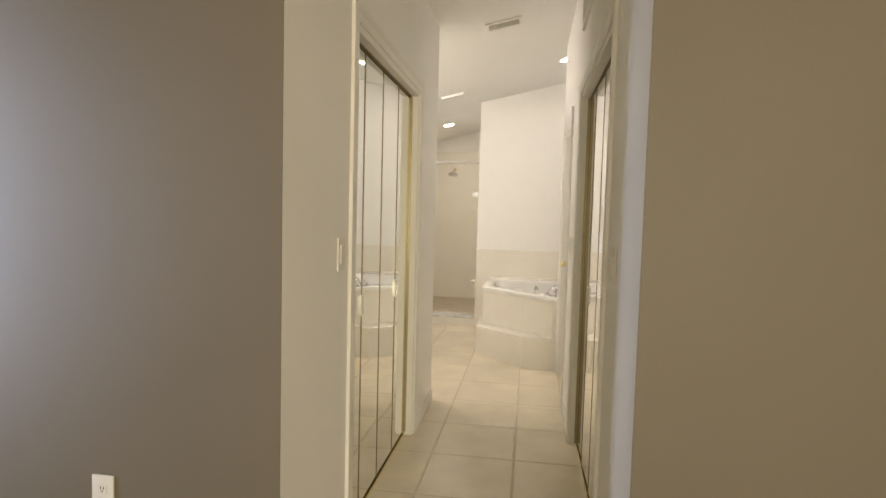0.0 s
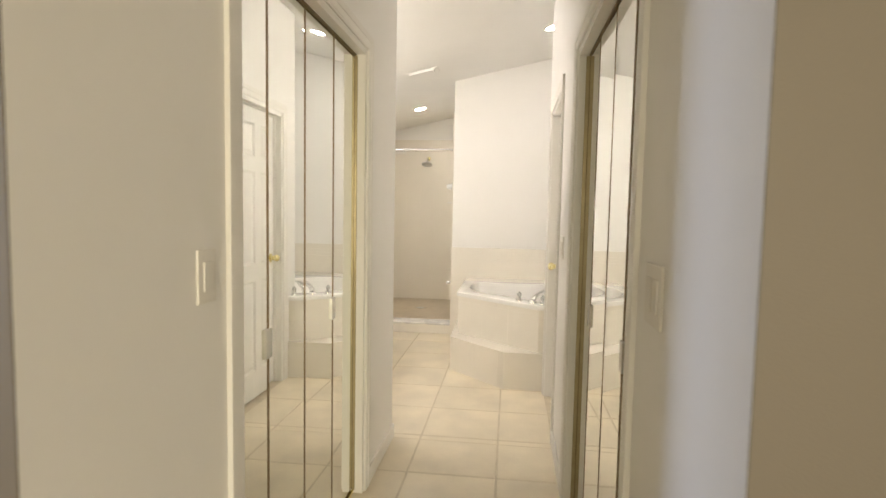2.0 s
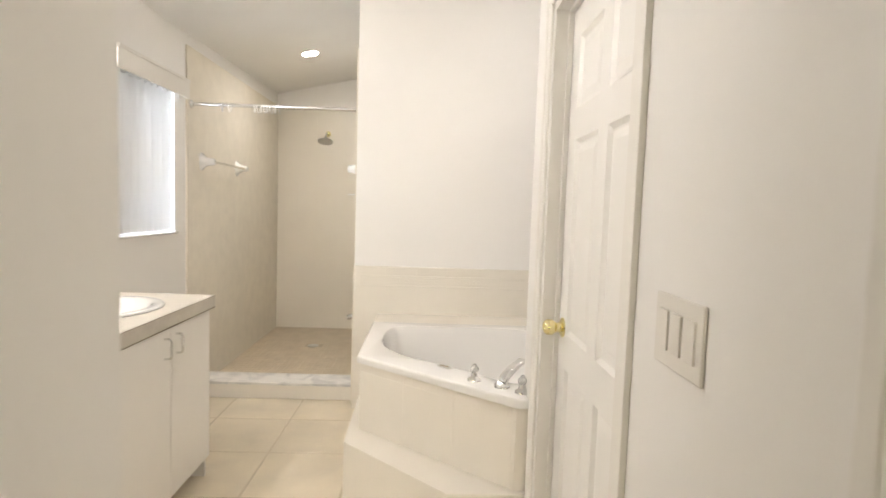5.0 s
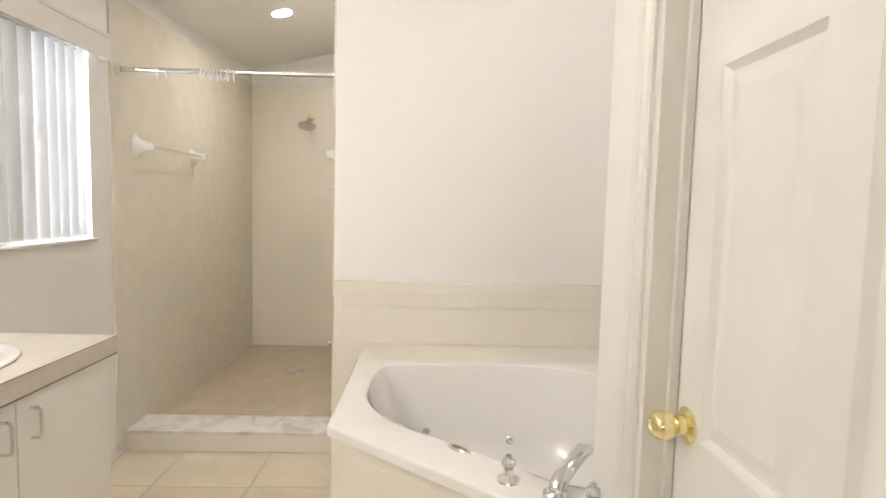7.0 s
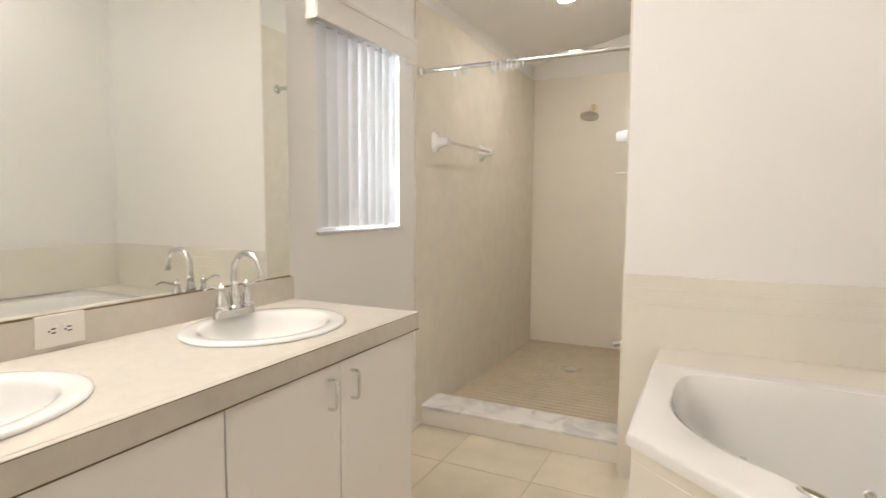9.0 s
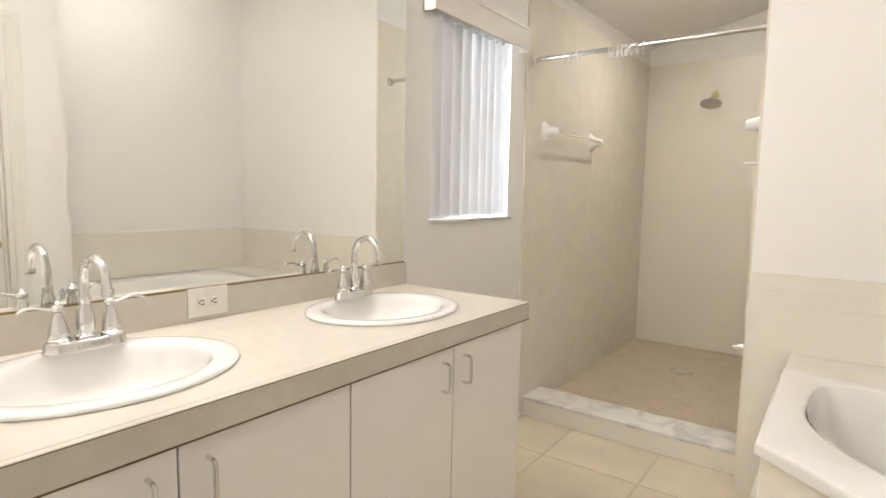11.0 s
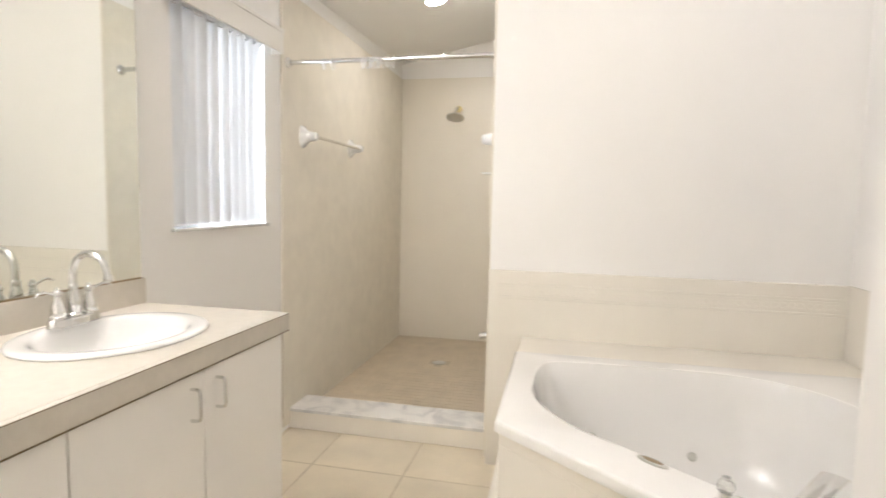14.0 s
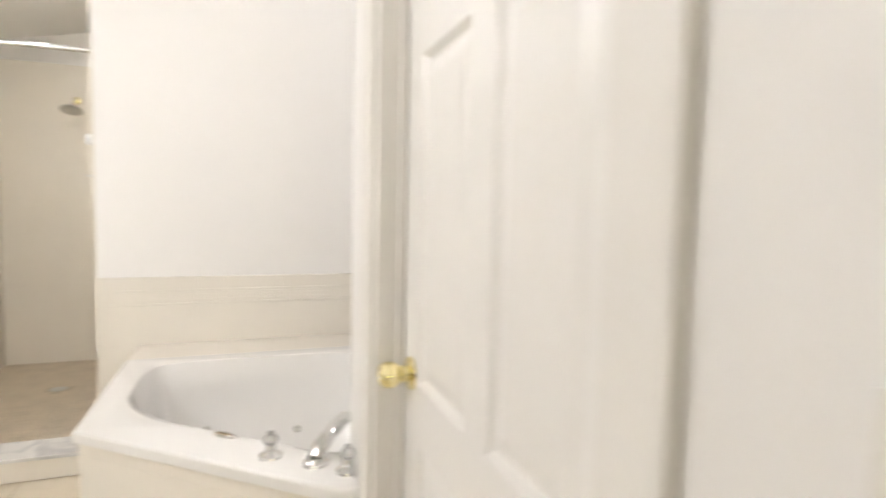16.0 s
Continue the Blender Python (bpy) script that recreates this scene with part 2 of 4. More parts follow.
structure(part("ceiling_bedroom", box(-3.32, 2.72, -3.22, BED, 2.75, 2.85), CEILING), "flat white bedroom ceiling", "ceiling")
structure(part("floor_bedroom", box(-3.32, 2.72, -3.22, BED, -0.1, 0.0), CARPET), "beige carpet floor of the bedroom", "floor")

wall("wall_hall_left", [(HL - 0.12, HL, BED + 0.003, 2.045, 0, TOP), (HL - 0.12, HL, 2.045, 3.232, 2.075, TOP), (HL - 0.12, HL, 3.232, 3.87, 0, TOP)],
     WALL, "white painted hall wall with a closet opening")
wall("wall_hall_right", [(HR, HR + 0.10, BED + 0.003, 2.06, 0, TOP), (HR, HR + 0.10, 2.06, 3.29, 2.075, TOP), (HR, HR + 0.10, 3.29, 4.0, 0, TOP),
                         (HR, HR + 0.10, 4.0, 4.79, 2.06, TOP), (HR, HR + 0.10, 4.79, 5.05, 0, TOP)],
     WALL, "white painted hall wall with a closet and a door opening")
wall("wall_vanity_end", [(WEST, HL - 0.12, 3.75, 3.87, 0, TOP)], WALL, "white painted wall at the vanity's end")
wall("wall_west", [(WEST - 0.15, WEST, BED + 0.12, 5.75, 0, TOP), (WEST - 0.15, WEST, 6.41, BACK + 0.15, 0, TOP),
                   (WEST - 0.15, WEST, 5.75, 6.41, 0, 1.15), (WEST - 0.15, WEST, 5.75, 6.41, 2.06, TOP)],
     WALL, "white painted outer wall with a window opening")
wall("wall_shower_back", [(WEST, 1.2, BACK, BACK + 0.15, 0, TOP)], WALL, "white painted wall behind the shower")
wall("wall_pier", [(PIER, PIER + 0.12, TUBWALL, BACK, 0, TOP)], WALL, "white painted wall between shower and tub")
wall("wall_tub_back", [(PIER + 0.12, EAST + 0.13, TUBWALL, TUBWALL + 0.12, 0, TOP)], WALL, "white painted wall behind the tub")
wall("wall_tub_right", [(EAST, EAST + 0.13, 5.05, TUBWALL, 0, TOP)], WALL, "white painted wall of the tub alcove")
wall("wall_tub_near", [(HR + 0.10, 1.2, 4.95, 5.05, 0, TOP)], WALL, "white painted wall of the tub alcove")
wall("wall_east", [(1.05, 1.2, BED + 0.12, 4.95, 0, TOP)], WALL, "white painted wall behind closet and side room")
wall("wall_closet_side", [(HR + 0.10, 1.05, 3.42, 3.52, 0, TOP)], WALL, "white painted wall between closet and side room")

bm = bmesh.new()
xs, ys = [WEST - 0.15, 1.2], [BED, DECK, BACK + 0.15]
rings(bm, [[Vector((x, y, ceil_z(x, y) + dz)) for x, dz in ((xs[0], 0), (xs[1], 0), (xs[1], 0.08), (xs[0], 0.08))] for y in ys])
structure(part("ceiling", bm, CEILING), "white painted ceiling sloping up from the window wall", "ceiling")
floor = structure(part("floor", box(WEST - 0.15, 1.2, BED, BACK + 0.15, -0.1, -0.0014), GROUT), "cream square floor tiles with tan grout", "floor")
ground_bm = box(-600, 600, -600, 600, -0.5, -0.3)
structure(part("ground", ground_bm, PAVING), "pale ground outside the window", "ground")


def casing(name, xf, side, y0, y1, ztop, w=0.068, reveal=0.006):
    """Moulded casing round an opening in a wall whose face is at xf; side is the way that the face looks."""
    bm = bmesh.new()
    steps = ((0.0, 0.96, 0.0095), (0.12, 0.90, 0.0115), (0.55, 1.0, 0.014))
    a, b, t = y0 - reveal, y1 + reveal, ztop + reveal
    for f0, f1, d in steps:
        x0, x1 = sorted((xf - side * (d - 0.009) * 0.1, xf + side * d))
        bx(bm, x0, x1, a - w * f1, a - w * f0, 0.0, t + w * f1, 0.0025, 2)
        bx(bm, x0, x1, b + w * f0, b + w * f1, 0.0, t + w * f1, 0.0025, 2)
        bx(bm, x0, x1, a - w * f0, b + w * f0, t + w * f0, t + w * f1, 0.0025, 2)
    return structure(part(name, bm, TRIM), "white moulded door casing", "trim")


def jamb(name, x0, x1, y0, y1, ztop):
    bm = bmesh.new()
    bx(bm, x0, x1, y0 - 0.003, y0 + 0.016, 0, ztop)
    bx(bm, x0, x1, y1 - 0.016, y1 + 0.003, 0, ztop)
    bx(bm, x0, x1, y0 + 0.016, y1 - 0.016, ztop - 0.016, ztop + 0.003)
    return structure(part(name, bm, TRIM), "white painted jamb", "trim")


casing("trim", HL, 1, 2.045, 3.232, 2.075)
jamb("trim", HL - 0.118, HL - 0.002, 2.045, 3.232, 2.072)
casing("trim", HR, -1, 2.06, 3.29, 2.075)
jamb("trim", HR + 0.002, HR + 0.098, 2.06, 3.29, 2.072)
casing("trim", HR, -1, 4.0, 4.79, 2.06)
jamb("trim", HR + 0.002, HR + 0.098, 4.0, 4.79, 2.057)


def baseboard(x0, x1, y0, y1):
    structure(part("baseboard", box(x0, x1, y0, y1, 0.0, 0.085, 0.004), TRIM), "white painted baseboard", "baseboard")


baseboard(HL, HL + 0.012, BED, 1.97)
baseboard(HL, HL + 0.012, 3.308, 3.882)
baseboard(HL - 0.12, HL, 3.87, 3.882)
baseboard(HR - 0.012, HR, BED, 1.985)
baseboard(HR - 0.012, HR, 3.366, 3.925)
baseboard(WEST, WEST + 0.012, 5.56, 6.56)

# ---- mirrored closet doors ----


def closet_door(label, xm, side, joints, lean, pulls, group, ztop=2.05):
    """Four bifold mirror panels in a thin track; pulls are the joints that carry a plate."""
    y0, y1 = joints[0], joints[-1]
    t = thing("mirror_closet_door", label, "closet door", group, (xm, (y0 + y1) / 2, 0))
    for i in range(4):
        a, b = joints[i] - (y0 + y1) / 2, joints[i + 1] - (y0 + y1) / 2
        w = b - a
        p = part("panel", box(-0.012, 0.012, -w / 2 + 0.0015, w / 2 - 0.0015, 0.022, ztop, 0.001), SHADOWGAP, t)
        p.matrix_local = pose(0, (a + b) / 2, 0, 0, 0, lean[i])
        f = side * 0.0125
        part("mirror", box(min(f, f + side * 0.003), max(f, f + side * 0.003), -w / 2 + 0.0055, w / 2 - 0.0055, 0.034, ztop - 0.012, 0.0008), MIRROR, p, "silvered mirror glass")
        for s in (-1, 1):
            e = s * (w / 2 - 0.0035)
            part("edge_strip", box(min(f, f + side * 0.005), max(f, f + side * 0.005), e - 0.0018, e + 0.0018, 0.022, ztop, 0.0015), DARKBRASS, p, "thin aged brass edge strip")
        if i in pulls:
            e = w / 2
            q = part("pull_plate", box(min(f, f + side * 0.011), max(f, f + side * 0.011), e - 0.026, e + 0.014, 0.905, 0.995, 0.002), STEEL, p, "small brushed metal pull plate")
    part("bottom_track", box(-0.022, 0.022, y0 - (y0 + y1) / 2, y1 - (y0 + y1) / 2, 0.0, 0.016, 0.002), BRASS, t, "brass floor track")
    for ye, d in ((y0, 1), (y1, -1)):
        yl = ye - (y0 + y1) / 2
        xs = sorted((side * 0.0135, side * (0.027 if side > 0 else 0.034)))
        part("jamb_channel", box(xs[0], xs[1], min(yl - d * 0.002, yl + d * 0.004), max(yl - d * 0.002, yl + d * 0.004), 0.016, ztop, 0.001), BRASSBROWN, t, "tan brass side channel")
    part("top_track", box(-0.022, 0.022, y0 - (y0 + y1) / 2, y1 - (y0 + y1) / 2, ztop, ztop + 0.02, 0.002), DARKBRASS, t, "brass top track")
    return t


closet_door("four-panel mirrored bifold closet door with brass edges, closed", -0.665, 1, (2.060, 2.302, 2.603, 2.908, 3.214), (-0.3, 0.3, -0.3, 0.3), (0, 2), "mirrored closet doors")
closet_door("four-panel mirrored bifold closet door with brass edges, closed", 0.415, -1, (2.076, 2.355, 2.668, 2.978, 3.274), (-0.35, 0.0, 1.5, 0.5), (0, 2), "mirrored closet doors")

# ---- side-room door ----


def side_door():
    t = thing("panel_door", "white six-panel door with brass knob, closed", "door", "", (0.43, 4.395, 0))
    y0, y1, z1 = -0.375, 0.375, 2.035
    stile, mid = 0.095, 0.085
    xs = [y0, y0 + stile, -mid / 2, mid / 2, y1 - stile, y1]
    zs = [0.012, 0.20, 0.84, 0.96, 1.60, 1.70, 1.93, z1]
    bm = bmesh.new()
    for a, b in ((0, 1), (2, 3), (4, 5)):
        bx(bm, -0.017, 0.017, xs[a], xs[b], zs[0], zs[7])
    for a, b in ((0, 1), (2, 3), (4, 5), (6, 7)):
        for c, d in ((1, 2), (3, 4)):
            bx(bm, -0.017, 0.017, xs[c], xs[d], zs[a], zs[b])
    leaf = part("leaf", bm, DOORPAINT, t)
    for a, b in ((1, 2), (3, 4), (5, 6)):
        for c, d in ((1, 2), (3, 4)):
            bm = bmesh.new()
            u0, u1, w0, w1 = xs[c], xs[d], zs[a], zs[b]
            loops = []
            for inset, dep in ((0, -0.0165), (0.012, -0.006), (0.020, -0.006), (0.045, -0.013), (0.046, -0.013)):
                loops.append([Vector((dep, u0 + inset, w0 + inset)), Vector((dep, u1 - inset, w0 + inset)),
                              Vector((dep, u1 - inset, w1 - inset)), Vector((dep, u0 + inset, w1 - inset))])
            rings(bm, loops, cap0=False)
            bx(bm, -0.004, 0.010, u0, u1, w0, w1)
            part("panel", bm, DOORPAINT, leaf)
    k = part("door_knob", lathe(bmesh.new(), [(0.019, 0.0), (0.0165, 0.008), (0.0165, 0.016), (0.020, 0.021), (0.0255, 0.030), (0.0272, 0.040), (0.0255, 0.050), (0.019, 0.058), (0.012, 0.060), (0.010, 0.0575), (0.003, 0.0575)],
                                pose(-0.024, 0.325, 0.972, 0, -90, 0), 24), BRASS, t, "polished brass door knob", True)
    part("rose", lathe(bmesh.new(), [(0.034, 0.0), (0.033, 0.004), (0.024, 0.009), (0.013, 0.010)], pose(-0.0172, 0.325, 0.972, 0, -90, 0), 28), BRASS, t, "round brass rose", True)
    return t


side_door()
stop = structure(part("trim", bx(bx(box(0.395, 0.411, 4.762, 4.774, 0, 2.03), 0.395, 0.411, 4.016, 4.028, 0, 2.03), 0.395, 0.411, 4.028, 4.762, 2.03, 2.041), TRIM), "white door stop", "trim")

# ---- vanity ----
VX, CT = -1.10, 0.905


def ellipse(cx, cy, rx, ry, n=40):
    return [(cx + rx * math.cos(2 * math.pi * i / n), cy + ry * math.sin(2 * math.pi * i / n)) for i in range(n)]


SINKS = ((-1.385, 4.345), (-1.385, 5.155))
top = thing("countertop", "cream laminate vanity countertop with thick front edge", "countertop", "", (-1.38, 4.75, CT))
bm = plate_with_holes(bmesh.new(), [(WEST, 3.873), (VX - 0.004, 3.873), (VX - 0.004, 5.556), (WEST, 5.556)],
                      [ellipse(x, y, 0.178, 0.215) for x, y in SINKS], CT - 0.028, CT)
slab = part("slab", bm, LAMINATE, top)
front = part("front_edge", box(VX - 0.0039, VX + 0.012, 3.873, 5.568, CT - 0.058, CT - 0.0002, 0.001), LAMINATE, top)
end = part("end_edge", box(WEST, VX - 0.004, 5.5565, 5.568, CT - 0.058, CT - 0.0002, 0.001), LAMINATE, top)
splash = part("backsplash", prism([(WEST + 0.0005, 3.873), (WEST + 0.0098, 3.873), (WEST + 0.0272, 5.566), (WEST + 0.0005, 5.566)], CT + 0.0005, CT + 0.088), LAMINATE, top)
seams = [part("edge_seam", box(VX + 0.0105, VX + 0.0124, 3.873, 5.567, z, z + h), SHADOWGAP, top, "thin dark laminate seam") for z, h in ((CT - 0.0034, 0.0014), (CT - 0.0612, 0.0032))]
for ob in (slab, front, end, splash, *seams):
    ob.matrix_parent_inverse = Matrix.Translation((1.38, -4.75, -CT))


def cabinet_unit(y0, y1):
    t = thing("vanity_cabinet", "white flat-front vanity cabinet unit with two doors", "cabinet", "vanity cabinets", (-1.38, (y0 + y1) / 2, 0))
    h = (y1 - y0) / 2
    bm = bmesh.new()
    bx(bm, WEST + 1.382, 0.252, -h + 0.001, -h + 0.017, 0.10, CT - 0.060)
    bx(bm, WEST + 1.382, 0.252, h - 0.017, h - 0.001, 0.0, CT - 0.060)
    bx(bm, WEST + 1.382, 0.252, -h + 0.017, h - 0.017, 0.10, 0.118)
    bx(bm, WEST + 1.382, WEST + 1.392, -h + 0.017, h - 0.017, 0.118, CT - 0.060)
    bx(bm, 0.232, 0.2515, -h + 0.017, h - 0.017, CT - 0.10, CT - 0.060)
    part("body", bm, CABINET, t)
    part("toe_kick", box(0.16, 0.178, -h + 0.001, h - 0.001, 0.0, 0.10), CABINET, t)
    for s in (-1, 1):
        a, b = (-h + 0.002, -0.0018) if s < 0 else (0.0018, h - 0.002)
        d = part("door", box(0.254, 0.272, a, b, 0.105, CT - 0.064, 0.0015), CABINET, t, "flat white cabinet door")
        hy = s * 0.052
        pts = [(0.272, hy, 0.798), (0.288, hy, 0.798), (0.296, hy, 0.795), (0.299, hy, 0.787), (0.299, hy, 0.727), (0.296, hy, 0.719), (0.288, hy, 0.716), (0.272, hy, 0.716)]
        part("handle", tube(bmesh.new(), pts, 0.0045, 10), CHROME, d, "slim chrome bow handle", True)
    return t


cabinet_unit(3.942, 4.742)
filler = tagged(part("filler_panel", box(WEST + 0.002, -1.126, 3.8735, 3.9415, 0.0, CT - 0.060), CABINET), "white laminate filler panel beside the vanity cabinet", "panel")
cabinet_unit(4.742, 5.553)


def sink(x, y):
    t = thing("sink", "oval white porcelain drop-in sink", "sink", "vanity sinks", (x, y, CT))
    prof = [(0.992, 0.0004), (1.0, 0.003), (0.998, 0.006), (0.985, 0.0095), (0.96, 0.0115), (0.90, 0.0118), (0.83, 0.0105), (0.80, 0.0085), (0.775, 0.004), (0.755, -0.004),
            (0.735, -0.016), (0.70, -0.040), (0.63, -0.070), (0.52, -0.093), (0.36, -0.107), (0.12, -0.113), (0.09, -0.115)]
    part("bowl", lathe(bmesh.new(), prof, Matrix(), 56, 0.218, 0.262, False, True), PORCELAIN, t, "", True)
    part("drain", lathe(bmesh.new(), [(0.022, -0.114), (0.022, -0.110), (0.016, -0.109), (0.004, -0.111)], Matrix(), 20), CHROME, t, "chrome drain ring", True)
    return t


def faucet(x, y):
    """Centerset faucet; its spout reaches towards +x."""
    t = thing("faucet", "chrome gooseneck faucet with two lever handles", "faucet", "vanity faucets", (x, y, CT + 0.014))
    bm = bmesh.new()
    lp = [[Vector((sx * (0.028 - i) , sy * (0.082 - i), 0)) for sx, sy in ((-1, -1), (1, -1), (1, 1), (-1, 1))] for i in (0,)][0]
    rnd = [Vector((p.x, p.y, 0)) for p in chaikin([v.copy() for v in lp], 2)]
    rings(bm, [[Vector((p.x * k, p.y * k, z)) for p in rnd] for k, z in ((1.0, 0.0), (1.0, 0.005), (0.97, 0.008), (0.97, 0.017), (0.93, 0.022), (0.84, 0.024))])
    part("base_plate", bm, CHROME, t, "", True)
    part("spout_base", lathe(bmesh.new(), [(0.022, 0.022), (0.0215, 0.029), (0.0165, 0.034), (0.0185, 0.044), (0.0195, 0.056), (0.0175, 0.074), (0.0135, 0.092), (0.0115, 0.102), (0.0135, 0.106), (0.0135, 0.110), (0.0112, 0.114)], Matrix(), 24), CHROME, t, "", True)
    arc = [(0, 0, 0.112), (0, 0, 0.13)]
    r = 0.057
    for i in range(0, 13):
        a = math.pi * i / 12 * 0.93
        arc.append((r - r * math.cos(a), 0, 0.142 + r * 1.05 * math.sin(a)))
    e = Vector(arc[-1])
    arc.append(tuple(e + Vector((0.004, 0, -0.016))))
    n = len(arc)
    sp = part("spout", tube(bmesh.new(), arc, [0.0105 - 0.0015 * i / n for i in range(n)], 14), CHROME, t, "", True)
    part("spout_tip", lathe(bmesh.new(), [(0.011, 0.0), (0.012, 0.004), (0.012, 0.014), (0.0105, 0.018)], Matrix.Translation(Vector(arc[-1]) + Vector((0.001, 0, -0.012))), 18), CHROME, sp, "", True)
    for s in (-1, 1):
        h = part("handle_body", lathe(bmesh.new(), [(0.024, 0.022), (0.0235, 0.029), (0.0195, 0.032), (0.0205, 0.037), (0.0185, 0.050), (0.0135, 0.068), (0.0095, 0.081), (0.0085, 0.086), (0.0125, 0.089), (0.013, 0.094), (0.0105, 0.099), (0.006, 0.103), (0.0065, 0.107), (0.003, 0.110)],
                                      Matrix.Translation((0, s * 0.051, 0)), 22), CHROME, t, "", True)
        lev = [(0, s * 0.055, 0.093), (0.002, s * 0.070, 0.095), (0.004, s * 0.086, 0.101), (0.006, s * 0.100, 0.104), (0.007, s * 0.114, 0.101), (0.007, s * 0.124, 0.095)]
        part("lever", tube(bmesh.new(), lev, [0.0055, 0.004, 0.0036, 0.0042, 0.0040, 0.0025], 10), CHROME, h, "", True)
    return t


for x, y in SINKS:
    sink(x, y)
    faucet(x - 0.163, y + 0.028)

mirror = thing("wall_mirror", "large frameless wall mirror above the vanity backsplash", "mirror", "", (WEST, 4.75, CT + 0.09))
pane = part("glass", box(-0.003, 0.003, 3.885 - 4.75, 5.552 - 4.75, 0.004, 1.14, 0.001), MIRROR, mirror)
pane.matrix_local = pose(0.0125, 0, 0, 0, 0, -0.6)
strip = part("bottom_channel", box(-0.004, 0.0052, 3.885 - 4.75, 5.552 - 4.75, -0.0015, 0.0036), DARKBRASS, mirror, "thin metal mirror channel")
strip.matrix_local = pose(0.0125, 0, 0, 0, 0, -0.6)

bar = thing("vanity_light", "chrome vanity light bar with frosted globe bulbs, lit", "wall lamp", "", (WEST, 4.52, 2.30))
part("bar", box(0.0, 0.035, -0.63, 0.63, -0.055, 0.055, 0.006), CHROME, bar)
for i in range(6):
    y = -0.525 + 0.21 * i
    part("bulb", lathe(bmesh.new(), [(0.014, 0.0), (0.018, 0.012), (0.038, 0.03), (0.047, 0.055), (0.040, 0.08), (0.022, 0.096), (0.004, 0.101)], pose(0.036, y, 0, 0, 90, 0), 20), BULB_GLOW, bar, "frosted globe bulb", True)


def outlet(loc, rz, label, gfci, wide):
    """A receptacle plate facing its local -y; wide lays it on its side."""
    t = thing("wall_outlet", label, "outlet", "", (0, 0, 0))
    t.matrix_world = pose(*loc, 0, 0, rz)
    w, h = (0.059, 0.040) if wide else (0.036, 0.059)
    part("cover_plate", box(-w, w, -0.006, 0.0, -h, h, 0.002), PLASTIC, t)
    for s in (-1, 1):
        cx, cz = (s * 0.019, 0) if wide else (0, s * 0.019)
        f = part("receptacle", box(cx - 0.015, cx + 0.015, -0.0085, -0.0055, cz - 0.013, cz + 0.013, 0.002), PLASTIC, t)
        for d in (-0.005, 0.005):
            part("slot", box(cx - 0.0055, cx + 0.0055, -0.0090, -0.0084, cz + d - 0.0016, cz + d + 0.0016) if wide else
                 box(cx + d - 0.0014, cx + d + 0.0014, -0.0090, -0.0084, cz - 0.002, cz + 0.007), SLOT, f)
        part("ground_hole", box(cx - 0.0115, cx - 0.0075, -0.0090, -0.0084, cz - 0.0022, cz + 0.0022) if wide else box(cx - 0.0022, cx + 0.0022, -0.0090, -0.0084, cz - 0.010, cz - 0.006), SLOT, f)
    if gfci:
        part("test_button", box(-0.006, 0.006, -0.0085, -0.0055, 0.018, 0.023, 0.001), PLASTIC, t)
    return t


outlet((WEST + 0.0186, 4.716, 0.958), 90, "white double outlet set sideways in the backsplash", True, True)
outlet((-1.158, BED - 0.0005, 0.496), 0, "white duplex outlet low on the bedroom wall", False, False)


def switch(loc, rz, gangs, label):
    t = thing("light_switch", label, "switch", "", (0, 0, 0))
    t.matrix_world = pose(*loc, 0, 0, rz)
    w = 0.036 + 0.023 * (gangs - 1)
    part("cover_plate", box(-w, w, -0.006, 0, -0.060, 0.060, 0.0025), PLASTIC, t)
    for i in range(gangs):
        cx = (i - (gangs - 1) / 2) * 0.046
        r = part("rocker", box(cx - 0.0165, cx + 0.0165, -0.0095, -0.004, -0.033, 0.033, 0.0015), PLASTIC, t)
    return t


switch((HL + 0.0005, 1.880, 1.205), 90, 1, "white single rocker switch on the hall wall")
switch((HR - 0.0005, 1.84, 1.205), -90, 2, "white double rocker switch on the hall wall")
switch((HR - 0.0005, 3.735, 1.175), -90, 3, "white triple rocker switch beside the door")

# ---- window with vertical blind ----
win = structure(thing("window_1", "window with white vertical blind half open", "window", "", (WEST, 6.08, 1.15)))
bm = bmesh.new()
for a in ((-0.13, -0.09, -0.33, -0.295, 0.0, 0.91), (-0.13, -0.09, 0.295, 0.33, 0.0, 0.91), (-0.13, -0.09, -0.295, 0.295, 0.0, 0.035), (-0.13, -0.09, -0.295, 0.295, 0.875, 0.91), (-0.125, -0.095, -0.295, 0.295, 0.43, 0.46)):
    bx(bm, *a)
part("window_frame", bm, TRIM, win)
pane = part("pane", box(-0.112, -0.108, -0.2945, 0.2945, 0.0355, 0.8745), GLASS, win)
pane.visible_shadow = False
part("window_sill", box(-0.089, 0.018, -0.345, 0.345, -0.003, 0.010, 0.003), MARBLE, win, "thin pale marble sill")

# Unseen sheet, added so less daylight reaches the left vanes.
part("insect_screen", box(-0.1065, -0.1055, -0.29, -0.03, 0.04, 0.87), DIMMER, win, "unseen grey sheet dimming the left vanes")
blind = thing("vertical_blind", "white vertical vinyl blind under a boxed valance", "blind", "", (WEST, 6.08, 2.06))
vb = bmesh.new()
bx(vb, 0.055, 0.064, -0.395, 0.41, -0.055, 0.065, 0.004, 3)
bx(vb, 0.0645, 0.069, -0.395, 0.41, 0.046, 0.065, 0.002)
bx(vb, 0.0, 0.0545, -0.395, -0.386, -0.055, 0.065, 0.001)
bx(vb, 0.0, 0.0545, 0.401, 0.41, -0.055, 0.065, 0.001)
part("valance", vb, PLASTIC, blind, "cream boxed valance")
